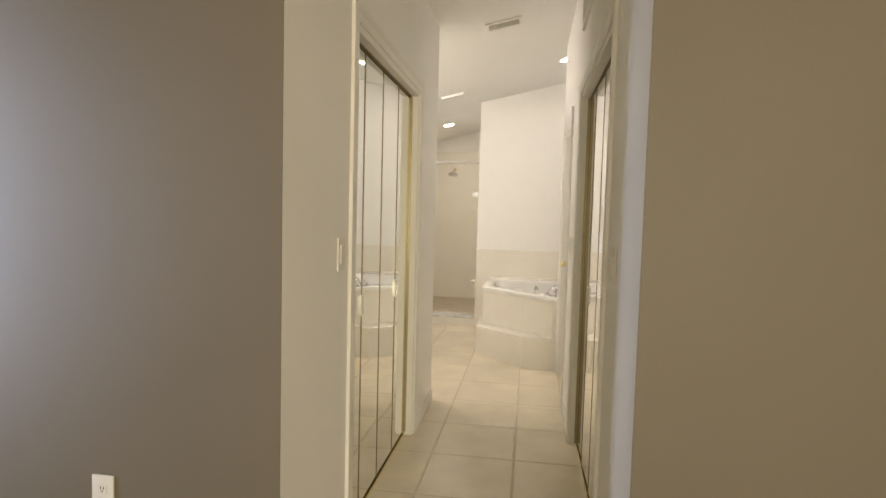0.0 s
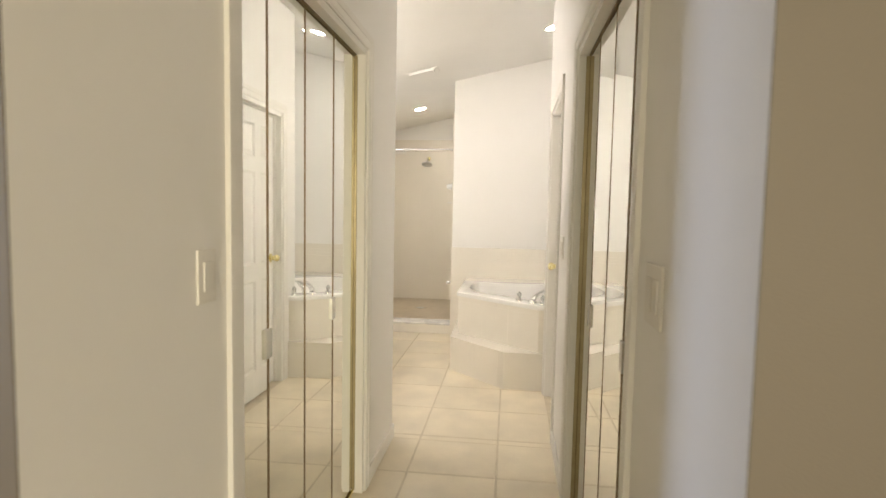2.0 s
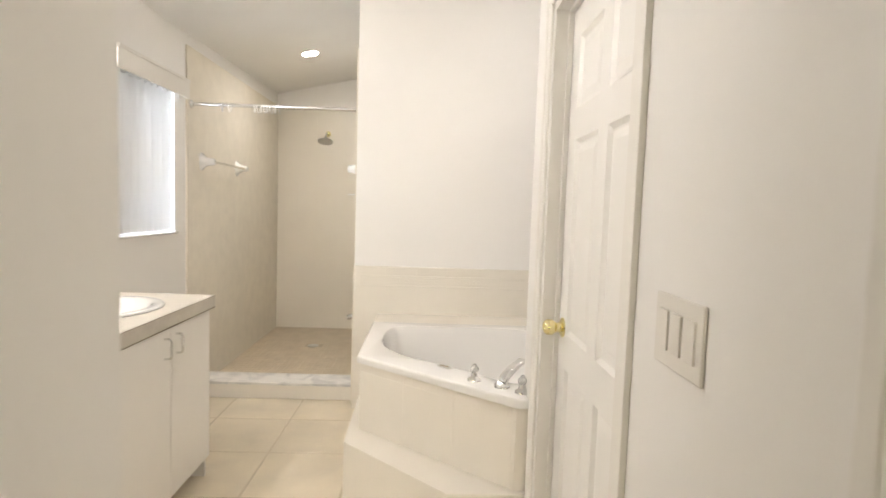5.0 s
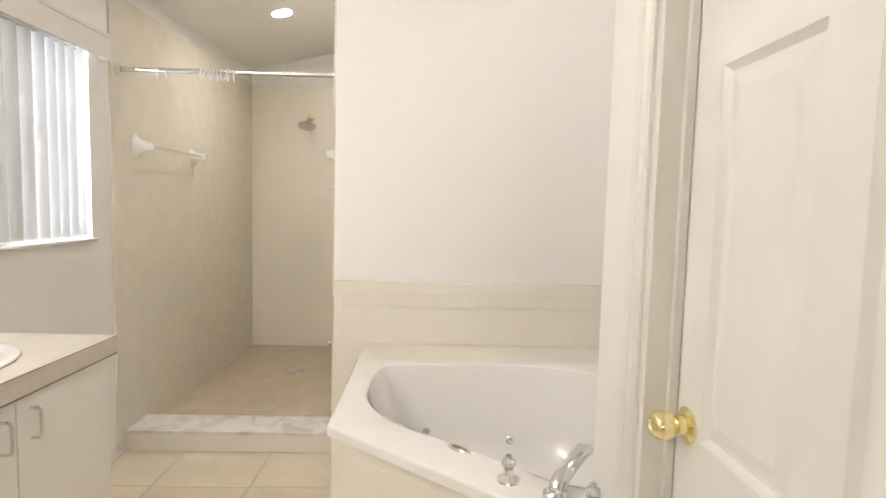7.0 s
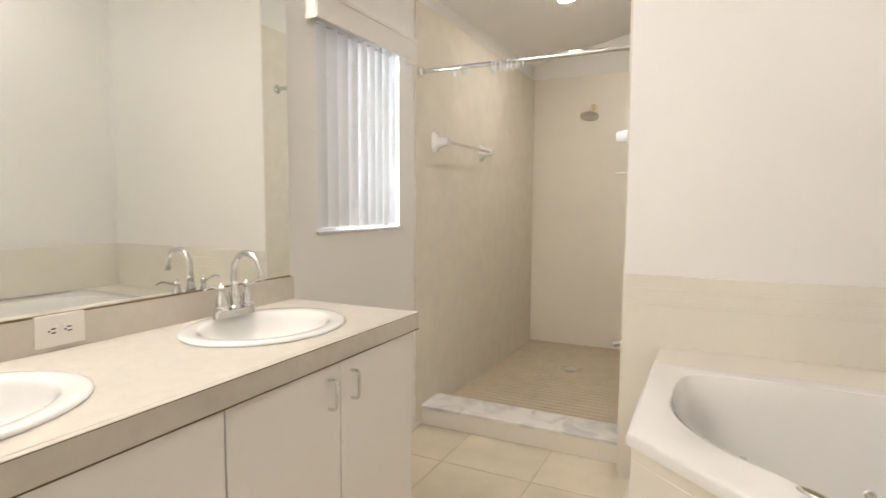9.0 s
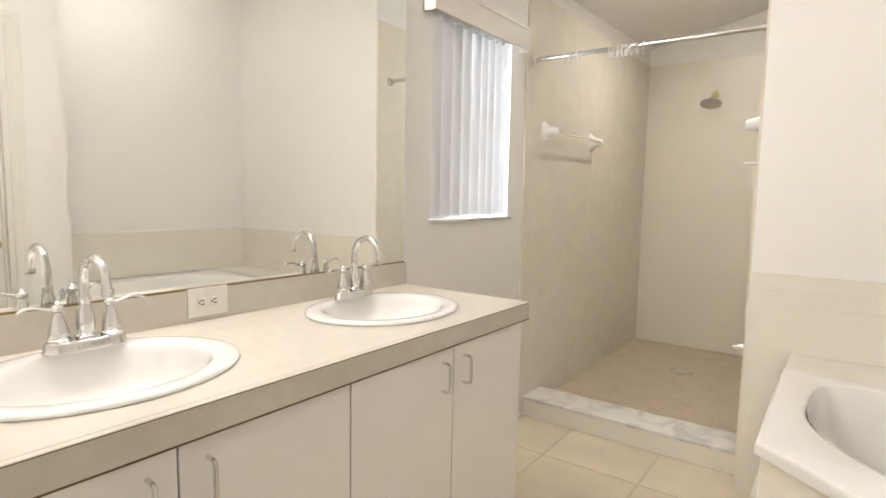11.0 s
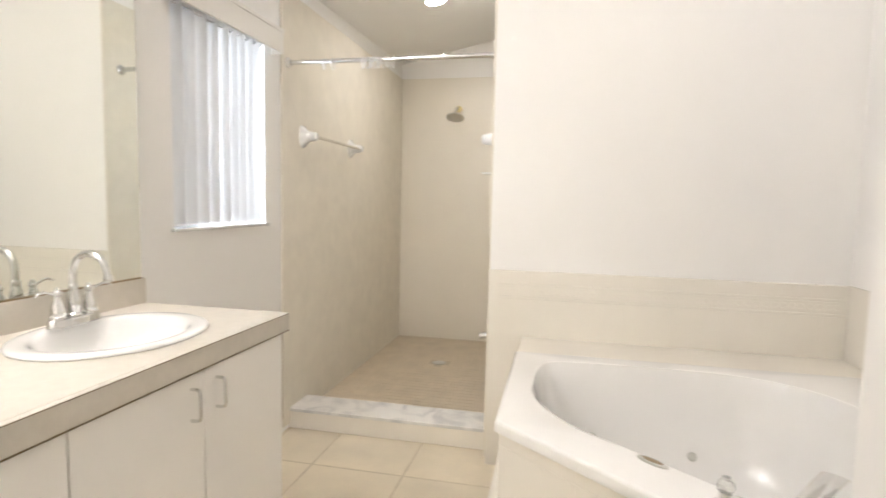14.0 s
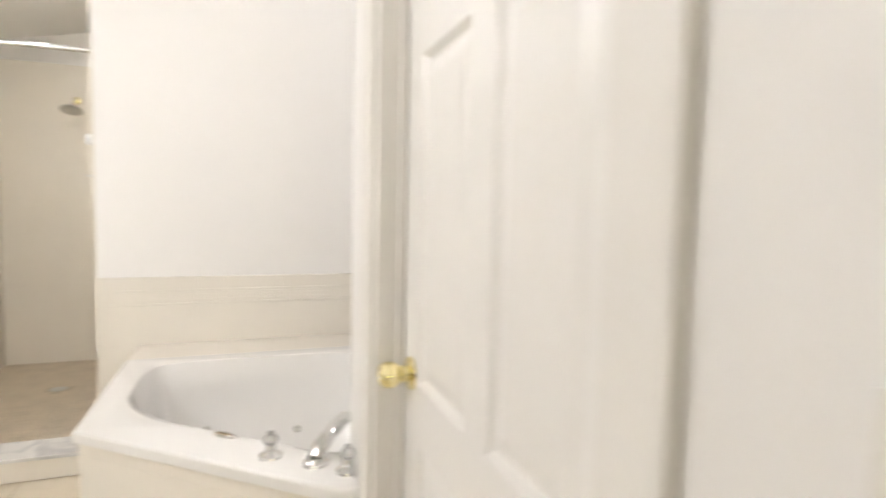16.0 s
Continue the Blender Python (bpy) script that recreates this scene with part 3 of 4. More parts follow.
part("head_rail", box(-0.045, -0.01, -0.325, 0.325, -0.04, -0.005, 0.002), VINYL, blind)
for y, x, turn in ((5.785, -0.030, -14), (5.860, -0.030, -17), (5.938, -0.030, -13), (6.012, -0.030, -18),
                   (6.086, -0.030, -30), (6.150, -0.030, -27), (6.212, -0.030, -32), (6.276, -0.030, -28), (6.338, -0.030, -33)):
    bm = bmesh.new()
    prof = [Vector(((u * u) * 0.015, u * 0.0425, 0)) for u in (-1, -0.6, -0.2, 0.2, 0.6, 1)]
    loop = prof + [p + Vector((0.0018, 0, 0)) for p in reversed(prof)]
    rings(bm, [[p + Vector((0, 0, z)) for p in loop] for z in (-0.885, -0.03)])
    v = part("vane", bm, VANE, blind, "", True)
    v.matrix_local = pose(x, y - 6.08, 0, 0, 0, turn)

# ---- bathtub ----
TUBTOP = 0.65
deck = [(-0.378, 5.47), (HR - 0.012, 4.87), (HR + 0.10, 4.87)]
rim_outer = [(-0.378, 5.47), (0.30, 4.905), (HR - 0.001, 4.905), (HR - 0.001, 5.052), (EAST - 0.001, 5.052), (EAST - 0.001, DECK - 0.0095), (-0.385, DECK - 0.0095)]
tub = thing("bathtub", "white acrylic corner whirlpool tub set in a tiled surround", "bathtub", "", (0.3, 5.6, 0.0))
inv = Matrix.Translation((-0.3, -5.6, 0))
hole = [Vector((p[0], p[1], 0)) for p in chaikin([Vector((x, y, 0)) for x, y in ((-0.285, 5.60), (0.10, 5.27), (0.36, 5.06), (0.74, 5.13), (0.80, 6.14), (-0.20, 6.16), (-0.285, 6.06))], 3)]
bm = plate_with_holes(bmesh.new(), rim_outer, [[(p.x, p.y) for p in hole]], TUBTOP - 0.035, TUBTOP)
sharp = [e for e in bm.edges if len(e.link_faces) == 2 and e.calc_face_angle() > 1.0 and all(abs(v.co.z - TUBTOP) < 1e-4 for v in e.verts) and (e.verts[0].co.y + e.verts[1].co.y) / 2 < 6.2]
bmesh.ops.bevel(bm, geom=sharp, offset=0.011, segments=3, profile=0.5, affect="EDGES")
rim = part("rim", bm, ACRYLIC, tub, "", True)
c = sum(hole, Vector()) / len(hole)
loops = []
for k, z in ((1.0, TUBTOP - 0.001), (0.992, TUBTOP - 0.012), (0.975, TUBTOP - 0.04), (0.92, 0.48), (0.85, 0.36), (0.77, 0.27), (0.64, 0.225), (0.40, 0.215)):
    loops.append([c + (p - c) * k + Vector((0, 0, z)) for p in hole])
bm = bmesh.new()
rings(bm, loops, cap0=False)
basin = part("basin", bm, ACRYLIC, tub, "", True)
jets = []
for x, y, z in ((-0.06, 6.070, 0.378), (0.305, 6.064, 0.345)):
    m = look((x, y, z), (x, y - 0.95, z + 0.32)) @ pose(0, 0, 0, 180, 0, 0)
    jets.append(part("jet", lathe(bmesh.new(), [(0.017, -0.01), (0.017, 0.005), (0.011, 0.009), (0.004, 0.005)], m, 18), STEEL, tub, "metal whirlpool jet", True))
oval = part("overflow_plate", lathe(bmesh.new(), [(1.0, 0.0), (0.98, 0.004), (0.8, 0.007), (0.55, 0.0045), (0.1, 0.0045)], pose(0.036, 5.305, TUBTOP, 0, 0, -41), 28, 0.042, 0.014), STEEL, tub, "oval metal plate", True)
slits = part("overflow_slot", lathe(bmesh.new(), [(1.0, 0.0), (1.0, 0.0064), (0.1, 0.0066)], pose(0.036, 5.305, TUBTOP, 0, 0, -41), 24, 0.029, 0.007), DARKBRASS, tub, "dark slotted insert", True)
for ob in [rim, basin, oval, slits] + jets:
    ob.matrix_parent_inverse = inv

surround = thing("tub_surround", "ivory tiled tub surround with a low step ledge", "tub surround", "", (0, 5.5, 0))
sinv = Matrix.Translation((0, -5.5, 0))


ledge = part("ledge", prism([(-0.412, 5.327), (0.045, 4.885), (HR - 0.001, 4.885), (HR - 0.001, 4.95), (-0.30, 5.60), (-0.35, TUBWALL - 0.001), (-0.43, TUBWALL - 0.001)], 0.0, 0.286), TUBTILE, surround)
riser = part("riser", prism([(-0.364, 5.478), (0.302, 4.917), (HR - 0.001, 4.917), (HR - 0.001, 4.97), (0.30, 4.97), (-0.34, 5.51), (-0.35, TUBWALL - 0.001), (-0.373, TUBWALL - 0.001)], 0.287, TUBTOP - 0.036), TUBTILE, surround)
shelf = part("deck", box(-0.373, EAST - 0.001, DECK - 0.009, TUBWALL - 0.0105, TUBTOP - 0.040, TUBTOP + 0.0006), TUBTILE, surround)
for ob in (ledge, riser, shelf):
    ob.matrix_parent_inverse = sinv


def tub_lever(x, y, rz):
    t = thing("tub_tap", "clear and chrome tub faucet handle on the rim", "faucet", "tub faucet handles", (x, y, TUBTOP))
    part("base", lathe(bmesh.new(), [(0.030, 0.0), (0.029, 0.006), (0.020, 0.012), (0.014, 0.018), (0.013, 0.034)], Matrix(), 22), CHROME, t, "", True)
    part("knob", lathe(bmesh.new(), [(0.011, 0.034), (0.017, 0.038), (0.019, 0.047), (0.016, 0.056), (0.009, 0.060), (0.009, 0.067), (0.004, 0.070)], Matrix(), 8), CLEARPLASTIC, t, "faceted clear knob")
    return t


tub_lever(0.155, 5.13, 0)
tub_lever(0.333, 4.99, 0)
spout = thing("tub_spout", "broad chrome tub filler spout on the rim", "faucet", "", (0.262, 5.055, TUBTOP))
part("base", lathe(bmesh.new(), [(0.034, 0.0), (0.033, 0.008), (0.026, 0.014), (0.024, 0.02)], Matrix(), 24), CHROME, spout, "", True)
bm = bmesh.new()
loops = []
for u, z, w, h in ((0.0, 0.015, 0.022, 0.020), (0.012, 0.045, 0.022, 0.018), (0.045, 0.078, 0.023, 0.014), (0.085, 0.104, 0.024, 0.010), (0.118, 0.118, 0.025, 0.008), (0.128, 0.116, 0.024, 0.006)):
    ctr = Vector((u * 0.84, u * 0.74, 0.012 + (z - 0.015) * 0.74))
    sd = Vector((0.73, -0.68, 0))
    up = Vector((-0.4, -0.43, 0.81))
    loops.append([ctr + sd * w * math.cos(a) + up * h * math.sin(a) for a in [2 * math.pi * k / 16 for k in range(16)]])
rings(bm, loops)
part("spout", bm, CHROME, spout, "", True)

# ---- shower ----
curb = thing("shower_curb", "tiled shower curb with a veined marble cap", "curb", "", (-1.1, 6.75, 0))
part("body", box(WEST + 1.1005, PIER + 1.0995, -0.10, 0.10, 0.0, 0.098), TUBTILE, curb)
part("cap", box(WEST + 1.1005, PIER + 1.0995, -0.112, 0.112, 0.0985, 0.117, 0.003), MARBLE, curb, "veined grey marble cap")
structure(part("floor_shower", box(WEST, PIER, 6.851, BACK, -0.003, 0.036), MOSAICGROUT), "brown mosaic tile shower floor", "floor")
tile_w = bmesh.new()
bx(tile_w, WEST, WEST + 0.010, 6.57, BACK, 0.03, 2.37)
structure(part("wall_tile_left", tile_w, WALLGROUT), "cream glazed shower wall tile", "wall tile")
structure(part("wall_tile_back", box(WEST + 0.010, PIER - 0.010, BACK - 0.010, BACK, 0.03, 2.37), WALLGROUT), "cream glazed shower wall tile", "wall tile")
structure(part("wall_tile_right", box(PIER - 0.010, PIER, TUBWALL + 0.004, BACK, 0.03, 2.37), WALLGROUT), "cream glazed shower wall tile", "wall tile")

rod = thing("shower_rod", "chrome shower curtain rod across the opening", "curtain rod", "", (WEST + 0.011, 6.63, 2.0))
L = PIER - WEST - 0.0215
part("rod", tube(bmesh.new(), [(0.004, 0, 0), (L / 2, 0, 0.001), (L - 0.004, 0, 0.002)], 0.0125, 16), CHROME, rod, "", True)
for x, a in ((0.0, 90), (L, -90)):
    part("flange", lathe(bmesh.new(), [(0.028, 0.0), (0.027, 0.006), (0.017, 0.012), (0.016, 0.022)], pose(x, 0, 0.001, 0, a, 0), 20), CHROME, rod, "", True)
for u, tilt in ((0.205, 10), (0.255, -6), (0.42, 8), (0.445, -10), (0.465, 14), (0.487, -4), (0.505, 9), (0.53, -12), (0.555, 5), (0.585, 16)):
    g = thing("curtain_ring", "milky plastic curtain ring hanging on the rod", "curtain ring", "curtain rings", (WEST + 0.011 + u, 6.63, 2.0))
    pts = [(0, 0.022 * math.sin(a), -0.014 + 0.028 * math.cos(a)) for a in [2 * math.pi * k / 18 for k in range(18)]]
    ob = part("ring", tube(bmesh.new(), pts, 0.0030, 8), RINGPLASTIC, g, "", True)
    ob.matrix_local = pose(0, 0, 0, 0, 0, tilt)

head = thing("shower_fixture", "round chrome shower head on a bent arm", "shower head", "", (-1.14, BACK - 0.010, 2.10))
part("flange", lathe(bmesh.new(), [(0.03, 0.0), (0.029, 0.005), (0.016, 0.012)], pose(0, 0, 0, 90, 0, 0), 20), BRASS, head, "brass wall flange", True)
part("arm", tube(bmesh.new(), [(0, 0, 0), (0, -0.05, 0.005), (0, -0.09, -0.005), (0, -0.125, -0.035), (0, -0.14, -0.055)], 0.009, 12), CHROME, head, "", True)
part("spray_head", lathe(bmesh.new(), [(0.012, 0.0), (0.014, 0.012), (0.022, 0.022), (0.062, 0.034), (0.076, 0.042), (0.076, 0.050), (0.070, 0.053), (0.004, 0.054)], pose(0, -0.138, -0.052, 160, 0, 0), 28), STEEL, head, "", True)


def towel_bar(x, side, y0, y1, z, label):
    t = thing("towel_bar", label, "towel bar", "ceramic towel bars", (x, (y0 + y1) / 2, z))
    h = (y1 - y0) / 2
    for s in (-1, 1):
        bm = bmesh.new()
        loops = []
        for d, a, b in ((0.0, 0.044, 0.062), (0.006, 0.043, 0.060), (0.018, 0.032, 0.044), (0.040, 0.023, 0.029), (0.075, 0.021, 0.024), (0.088, 0.019, 0.021), (0.092, 0.015, 0.016)):
            loops.append([Vector((side * d, s * h + a * u, b * v)) for u, v in [(p.x, p.y) for p in chaikin([Vector((-1, -1, 0)), Vector((1, -1, 0)), Vector((1, 1, 0)), Vector((-1, 1, 0))], 2)]])
        rings(bm, loops)
        part("post", bm, PORCELAIN, t, "", True)
    part("bar", tube(bmesh.new(), [(side * 0.070, -h + 0.018, 0), (side * 0.070, 0, 0), (side * 0.070, h - 0.018, 0)], 0.0075, 14), BARPLASTIC, t, "", True)
    return t


towel_bar(WEST + 0.010, 1, 6.80, 7.50, 1.635, "white ceramic towel bar on the tiled shower wall")
soap = thing("soap_holder", "white ceramic soap holder with tray on the tiled shower wall", "soap dish", "", (PIER - 0.010, 6.84, 1.62))
bm = bmesh.new()
square = [(p.x, p.y) for p in chaikin([Vector((-1, -1, 0)), Vector((1, -1, 0)), Vector((1, 1, 0)), Vector((-1, 1, 0))], 2)]
rings(bm, [[Vector((-d, a * u, b * v)) for u, v in square] for d, a, b in ((0.0, 0.055, 0.058), (0.008, 0.054, 0.056), (0.026, 0.042, 0.042), (0.052, 0.034, 0.030), (0.086, 0.032, 0.026), (0.094, 0.026, 0.019))])
part("post", bm, PORCELAIN, soap, "", True)
part("tray", box(-0.085, 0.0, -0.065, 0.065, -0.186, -0.176, 0.005), PORCELAIN, soap, "thin ceramic tray")
part("back_plate", box(-0.014, 0.0, -0.065, 0.065, -0.175, -0.059, 0.004), PORCELAIN, soap)
low = thing("shower_spout", "short chrome spout low on the shower wall", "faucet", "", (PIER - 0.010, 6.98, 0.53))
part("spout", tube(bmesh.new(), [(0, 0, 0), (-0.03, 0, 0.001), (-0.075, 0, -0.002), (-0.10, 0, -0.010)], [0.024, 0.021, 0.020, 0.018], 18), CHROME, low, "", True)
drain = thing("shower_drain", "round metal drain in the mosaic shower floor", "drain", "", (-1.105, 7.97, 0.0385))
part("grate", lathe(bmesh.new(), [(0.052, 0.0), (0.052, 0.003), (0.046, 0.0045), (0.004, 0.0035)], Matrix(), 28), STEEL, drain, "", True)

# ---- tub wall tile band ----
structure(part("wall_tile_tub", bx(bx(box(PIER + 0.001, EAST - 0.011, TUBWALL - 0.010, TUBWALL, TUBTOP + 0.001, 0.968, 0.002), EAST - 0.010, EAST, 5.051, TUBWALL, TUBTOP + 0.001, 0.968, 0.002), PIER + 0.001, -0.374, TUBWALL - 0.010, TUBWALL, 0.0, TUBTOP + 0.001), TUBTILE),
          "ivory glazed wall tile above the tub", "wall tile")
bm = bmesh.new()
for z0, z1, d in ((0.8335, 0.846, 0.015), (0.846, 0.897, 0.013), (0.897, 0.9095, 0.015)):
    bx(bm, PIER + 0.045, EAST - 0.012, TUBWALL - d, TUBWALL - 0.0095, z0, z1, 0.002)
for ph in (0, math.pi):
    tube(bm, [(PIER + 0.05 + 0.0082 * k, TUBWALL - 0.0108, 0.8715 + 0.013 * math.sin(k * 0.75 + ph)) for k in range(176)], 0.0035, 6)
structure(part("trim", bm, TUBTILE), "raised listello band in the tub wall tile", "trim")

# ---- ceiling fittings ----


def on_ceiling(x, y, drop=0.0):
    return pose(x, y, ceil_z(x, y) - drop, 0, -math.degrees(math.atan(0.222)), 0)


def downlight(x, y, glow):
    t = thing("downlight", "round recessed ceiling downlight, lit", "ceiling lamp", "recessed downlights")
    t.matrix_world = on_ceiling(x, y)
    part("trim_ring", lathe(bmesh.new(), [(0.082, 0.0), (0.080, -0.006), (0.068, -0.008), (0.062, -0.002)], Matrix(), 32, cap0=False, cap1=False), PLASTIC, t, "white trim ring", True)
    part("lens", lathe(bmesh.new(), [(0.062, -0.001), (0.062, -0.003), (0.035, -0.004), (0.002, -0.004)], Matrix(), 28), glow, t, "glowing lens", True)
    return t


downlight(-1.075, 7.53, DOWNLIGHT_GLOW)
downlight(0.38, 5.48, DIM_GLOW)


def ceiling_vent(x, y, w, d, slats, label):
    t = thing("ceiling_vent", label, "vent", "ceiling vents")
    t.matrix_world = on_ceiling(x, y)
    bm = bmesh.new()
    for a in ((-w / 2, w / 2, -d / 2, -d / 2 + 0.022, -0.014, 0.0), (-w / 2, w / 2, d / 2 - 0.022, d / 2, -0.014, 0.0),
              (-w / 2, -w / 2 + 0.022, -d / 2 + 0.022, d / 2 - 0.022, -0.014, 0.0), (w / 2 - 0.022, w / 2, -d / 2 + 0.022, d / 2 - 0.022, -0.014, 0.0)):
        bx(bm, *a)
    part("frame", bm, PLASTIC, t)
    part("backing", box(-w / 2 + 0.022, w / 2 - 0.022, -d / 2 + 0.022, d / 2 - 0.022, -0.002, 0.0), DUCT, t, "shaded duct opening")
    for i in range(slats):
        yy = -d / 2 + 0.022 + (d - 0.044) * (i + 0.5) / slats
        s = part("slat", box(-w / 2 + 0.022, w / 2 - 0.022, -0.007, 0.007, -0.0012, 0.0012), PLASTIC, t)
        s.matrix_local = pose(0, yy, -0.008, 40, 0, 0)
    return t


ceiling_vent(-0.165, 4.10, 0.27, 0.15, 7, "white slatted ceiling vent")
guard = thing("air_deflector", "white boxed air deflector under the sloped ceiling", "vent")
guard.matrix_world = on_ceiling(-0.785, 5.87)
part("housing", box(-0.12, 0.12, -0.055, 0.055, -0.022, -0.0005, 0.008, 3), CEILING, guard)
part("mounting_plate", box(-0.155, 0.155, -0.07, 0.10, -0.006, 0.0, 0.002), CEILING, guard)



def wall_grille(y0, y1, z0, z1):
    """Return-air grille on the hall wall, looking towards -x."""
    t = thing("return_air_grille", "white slatted return air grille high on the hall wall", "vent", "", (HR - 0.0005, (y0 + y1) / 2, z0))
    w, h = (y1 - y0) / 2, z1 - z0
    bm = bmesh.new()
    for a in ((-0.016, 0.0, -w, w, 0.0, 0.026), (-0.016, 0.0, -w, w, h - 0.026, h), (-0.016, 0.0, -w, -w + 0.026, 0.026, h - 0.026), (-0.016, 0.0, w - 0.026, w, 0.026, h - 0.026)):
        bx(bm, *a)
    part("frame", bm, PLASTIC, t)
    part("backing", box(-0.003, 0.0, -w + 0.026, w - 0.026, 0.026, h - 0.026), DUCT, t, "shaded duct opening")
    for i in range(12):
        sl = part("slat", box(-0.008, 0.008, -w + 0.026, w - 0.026, -0.001, 0.001), PLASTIC, t)
        sl.matrix_local = pose(-0.010, 0, 0.026 + (h - 0.052) * (i + 0.5) / 12, 0, 40, 0)


wall_grille(2.78, 3.30, 2.44, 2.80)

# ---- floor pieces ----
TX, TY, GX, GY = 0.461, 0.47, 0.03, 2.995
shared = {}


def tile_mesh(w, d, h, mat, bevel=0.003):
    key = (round(w, 3), round(d, 3), h, mat.name)
    if key not in shared:
        bm = bmesh.new()
        rings(bm, [[Vector((sx * (w / 2 - i), sy * (d / 2 - i), z)) for sx, sy in ((-1, -1), (1, -1), (1, 1), (-1, 1))] for i, z in ((0, 0), (0, h - bevel * 0.6), (bevel, h))], cap0=False)
        me = bpy.data.meshes.new("tile")
        bmesh.ops.recalc_face_normals(bm, faces=bm.faces)
        bm.to_mesh(me)
        bm.free()
        me.materials.append(mat)
        shared[key] = me
    return shared[key]


def lay(x0, x1, y0, y1, gx, gy, tx, ty, joint, z, h, mat, parent):
    for i in range(math.floor((x0 - gx) / tx), math.ceil((x1 - gx) / tx)):
        for j in range(math.floor((y0 - gy) / ty), math.ceil((y1 - gy) / ty)):
            a, b = max(x0, gx + i * tx + joint / 2), min(x1, gx + (i + 1) * tx - joint / 2)
            c, d = max(y0, gy + j * ty + joint / 2), min(y1, gy + (j + 1) * ty - joint / 2)
            if b - a < 0.02 or d - c < 0.02:
                continue
            ob = new("tile", tile_mesh(b - a, d - c, h, mat))
            ob.parent = parent
            ob.location = ((a + b) / 2, (c + d) / 2, z + random.uniform(-0.0003, 0.0003))


lay(HL - 0.07, HR + 0.08, BED, 3.87, GX, GY, TX, TY, 0.011, -0.004, 0.0042, FLOORTILE, floor)
lay(WEST + 0.02, HR, 3.875, 6.645, GX, GY, TX, TY, 0.011, -0.004, 0.0042, FLOORTILE, floor)

mosaic = [o for o in bpy.data.objects if o.name == "floor_shower"][0]
# mosaic: the first rows behind the curb are pieces, the rest one joined sheet
MS = 0.053
rest = bmesh.new()
count = 0
for j in range(int((BACK - 0.012 - 6.864) / MS)):
    for i in range(int((PIER - 0.012 - WEST - 0.012) / MS)):
        cx, cy = WEST + 0.014 + (i + 0.5) * MS, 6.866 + (j + 0.5) * MS
        if math.hypot(cx + 1.105, cy - 7.97) < 0.075:
            continue
        if count < 294:
            ob = new("mosaic_tile", tile_mesh(MS - 0.003, MS - 0.003, 0.004, MOSAIC, 0.0012))
            ob.parent = mosaic
            ob.location = (cx, cy, 0.0335 + random.uniform(0, 0.0005))
            count += 1
        else:
            h, z = (MS - 0.003) / 2, 0.0375 + random.uniform(0, 0.0005)
            rings(rest, [[Vector((cx + a * h, cy + b * h, z0)) for a, b in ((-1, -1), (1, -1), (1, 1), (-1, 1))] for z0 in (0.0355, z)], cap0=False)
sheet = part("mosaic_sheet", rest, MOSAIC, mosaic)
sheet["kind"] = "stuff"


def clad(parent, origin, u, v, lu, lv, size, mat, proud=0.0013, joint=0.0007, start=0.0):
    """Square glazed tiles over a flat face: origin is its lower corner, u and v run along it."""
    u, v, o = Vector(u).normalized(), Vector(v).normalized(), Vector(origin)
    n = u.cross(v)
    turn = Matrix((u, v, n)).transposed().to_4x4()
    a = -start
    while a < lu - 0.01:
        a0, a1 = max(a, 0.0), min(a + size, lu)
        b = 0.0
        while b < lv - 0.01:
            b1 = min(b + size, lv)
            if a1 - a0 > 0.02 and b1 - b > 0.02:
                ob = new("tile", tile_mesh(a1 - a0 - joint, b1 - b - joint, proud, mat, 0.0006))
                ob.parent = parent
                ob.matrix_parent_inverse = parent.matrix_world.inverted()
                ob.matrix_basis = Matrix.Translation(o + u * (a0 + a1) / 2 + v * (b + b1) / 2 + n * random.uniform(-0.0002, 0.0002)) @ turn
            b += size
        a += size


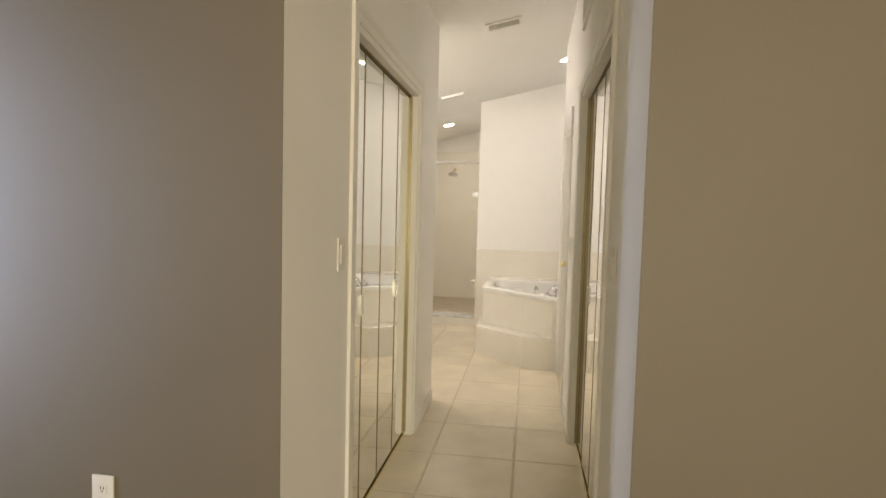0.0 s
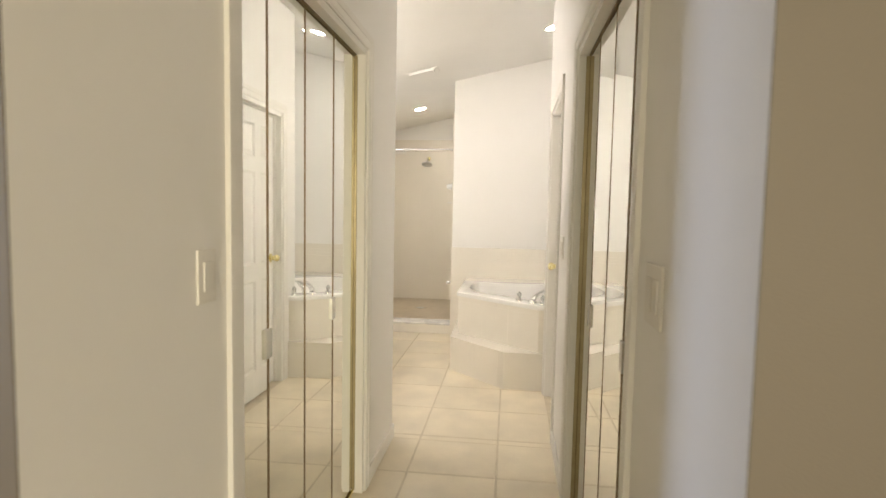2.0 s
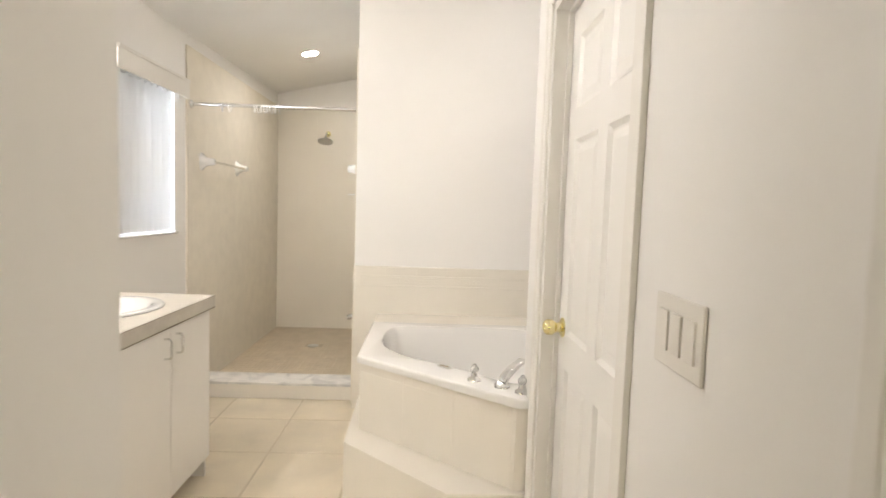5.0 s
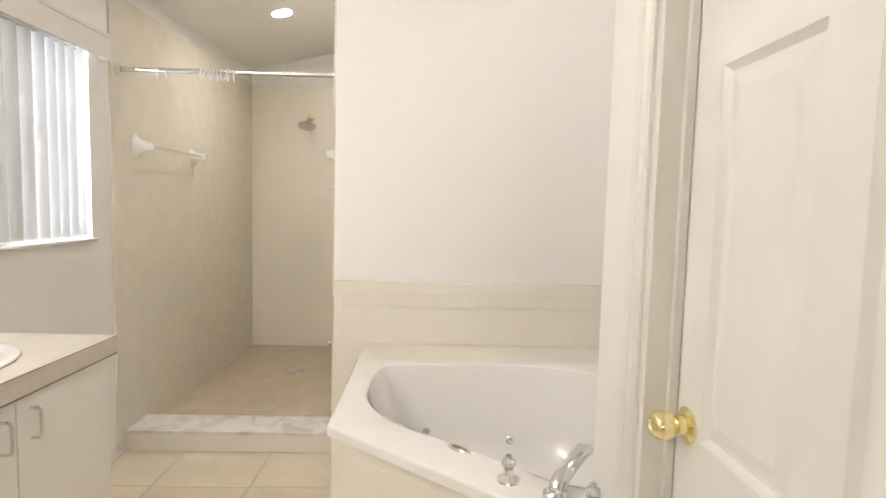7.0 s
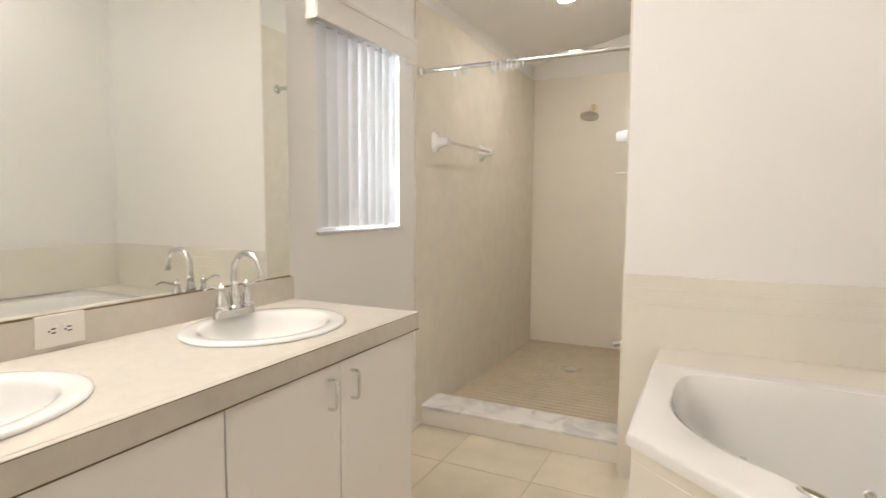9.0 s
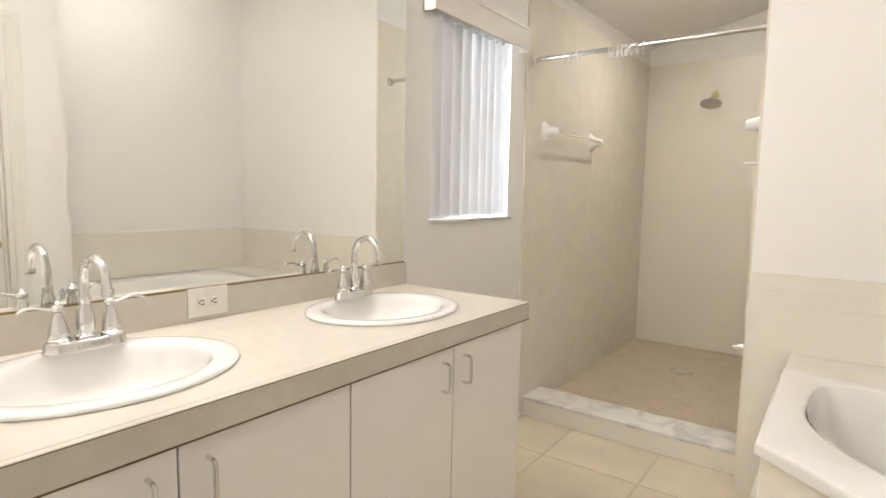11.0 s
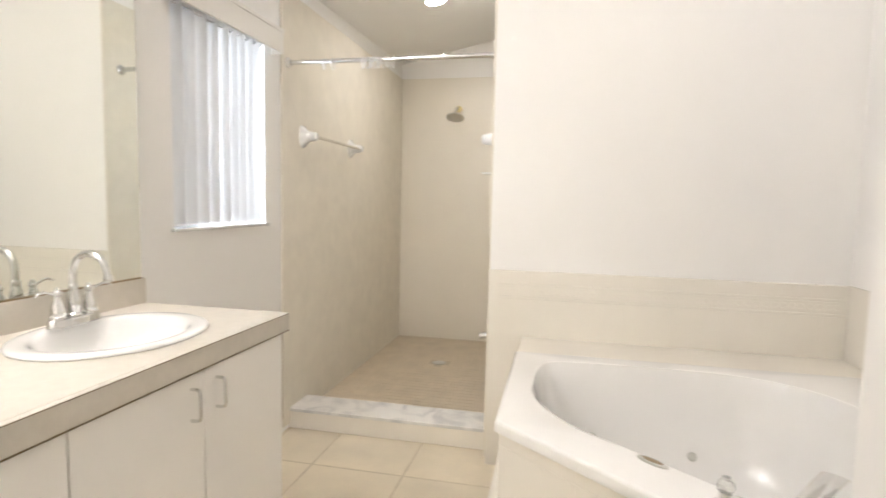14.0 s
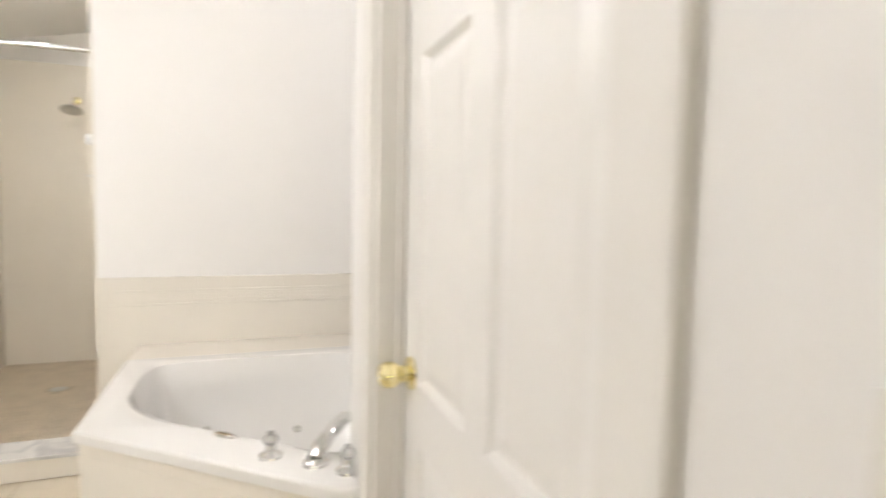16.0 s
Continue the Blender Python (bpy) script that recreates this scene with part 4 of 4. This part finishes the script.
bpy.context.view_layer.update()
by_name = {o.name: o for o in bpy.data.objects}
UP = (0, 0, 1)
T = 0.203
clad(by_name["wall_tile_back"], (WEST + 0.013, BACK - 0.010, 0.041), (1, 0, 0), UP, PIER - WEST - 0.026, 2.325, T, SHOWERTILE)
clad(by_name["wall_tile_left"], (WEST + 0.010, BACK - 0.013, 0.041), (0, -1, 0), UP, BACK - 6.87 - 0.013, 2.325, T, SHOWERTILE)
clad(by_name["wall_tile_right"], (PIER - 0.010, 6.87, 0.041), (0, 1, 0), UP, BACK - 6.87 - 0.013, 2.325, T, SHOWERTILE)
clad(by_name["wall_tile_left"], (WEST + 0.010, 6.87, 0.118), (0, -1, 0), UP, 0.30, 2.25, T, SHOWERTILE)
clad(by_name["wall_tile_right"], (PIER - 0.010, TUBWALL + 0.006, 0.118), (0, 1, 0), UP, 0.35, 2.25, T, SHOWERTILE)
clad(by_name["wall_tile_tub"], (PIER + 0.006, TUBWALL - 0.010, TUBTOP + 0.0009), (1, 0, 0), UP, EAST - PIER - 0.018, 0.182, T, TUBTILE)
clad(by_name["wall_tile_tub"], (PIER + 0.006, TUBWALL - 0.010, 0.911), (1, 0, 0), UP, EAST - PIER - 0.018, 0.055, T, TUBTILE)
clad(by_name["shower_curb"], (WEST + 0.002, 6.65, 0.004), (1, 0, 0), UP, PIER - WEST - 0.004, 0.094, T, TUBTILE)
d = Vector((0.045 + 0.412, 4.885 - 5.327, 0))
clad(by_name["tub_surround"], (-0.412, 5.327, 0.004), d, UP, d.length, 0.280, 0.2845, TUBTILE)
clad(by_name["tub_surround"], (0.045, 4.885, 0.004), (1, 0, 0), UP, HR - 0.046, 0.280, 0.2845, TUBTILE)
clad(by_name["tub_surround"], (-0.43, TUBWALL - 0.002, 0.004), Vector((0.018, -0.923, 0)), UP, 0.92, 0.280, 0.2845, TUBTILE)
e = Vector((0.302 + 0.364, 4.917 - 5.478, 0))
clad(by_name["tub_surround"], (-0.364, 5.478, 0.288), e, UP, e.length, 0.324, 0.2845, TUBTILE)
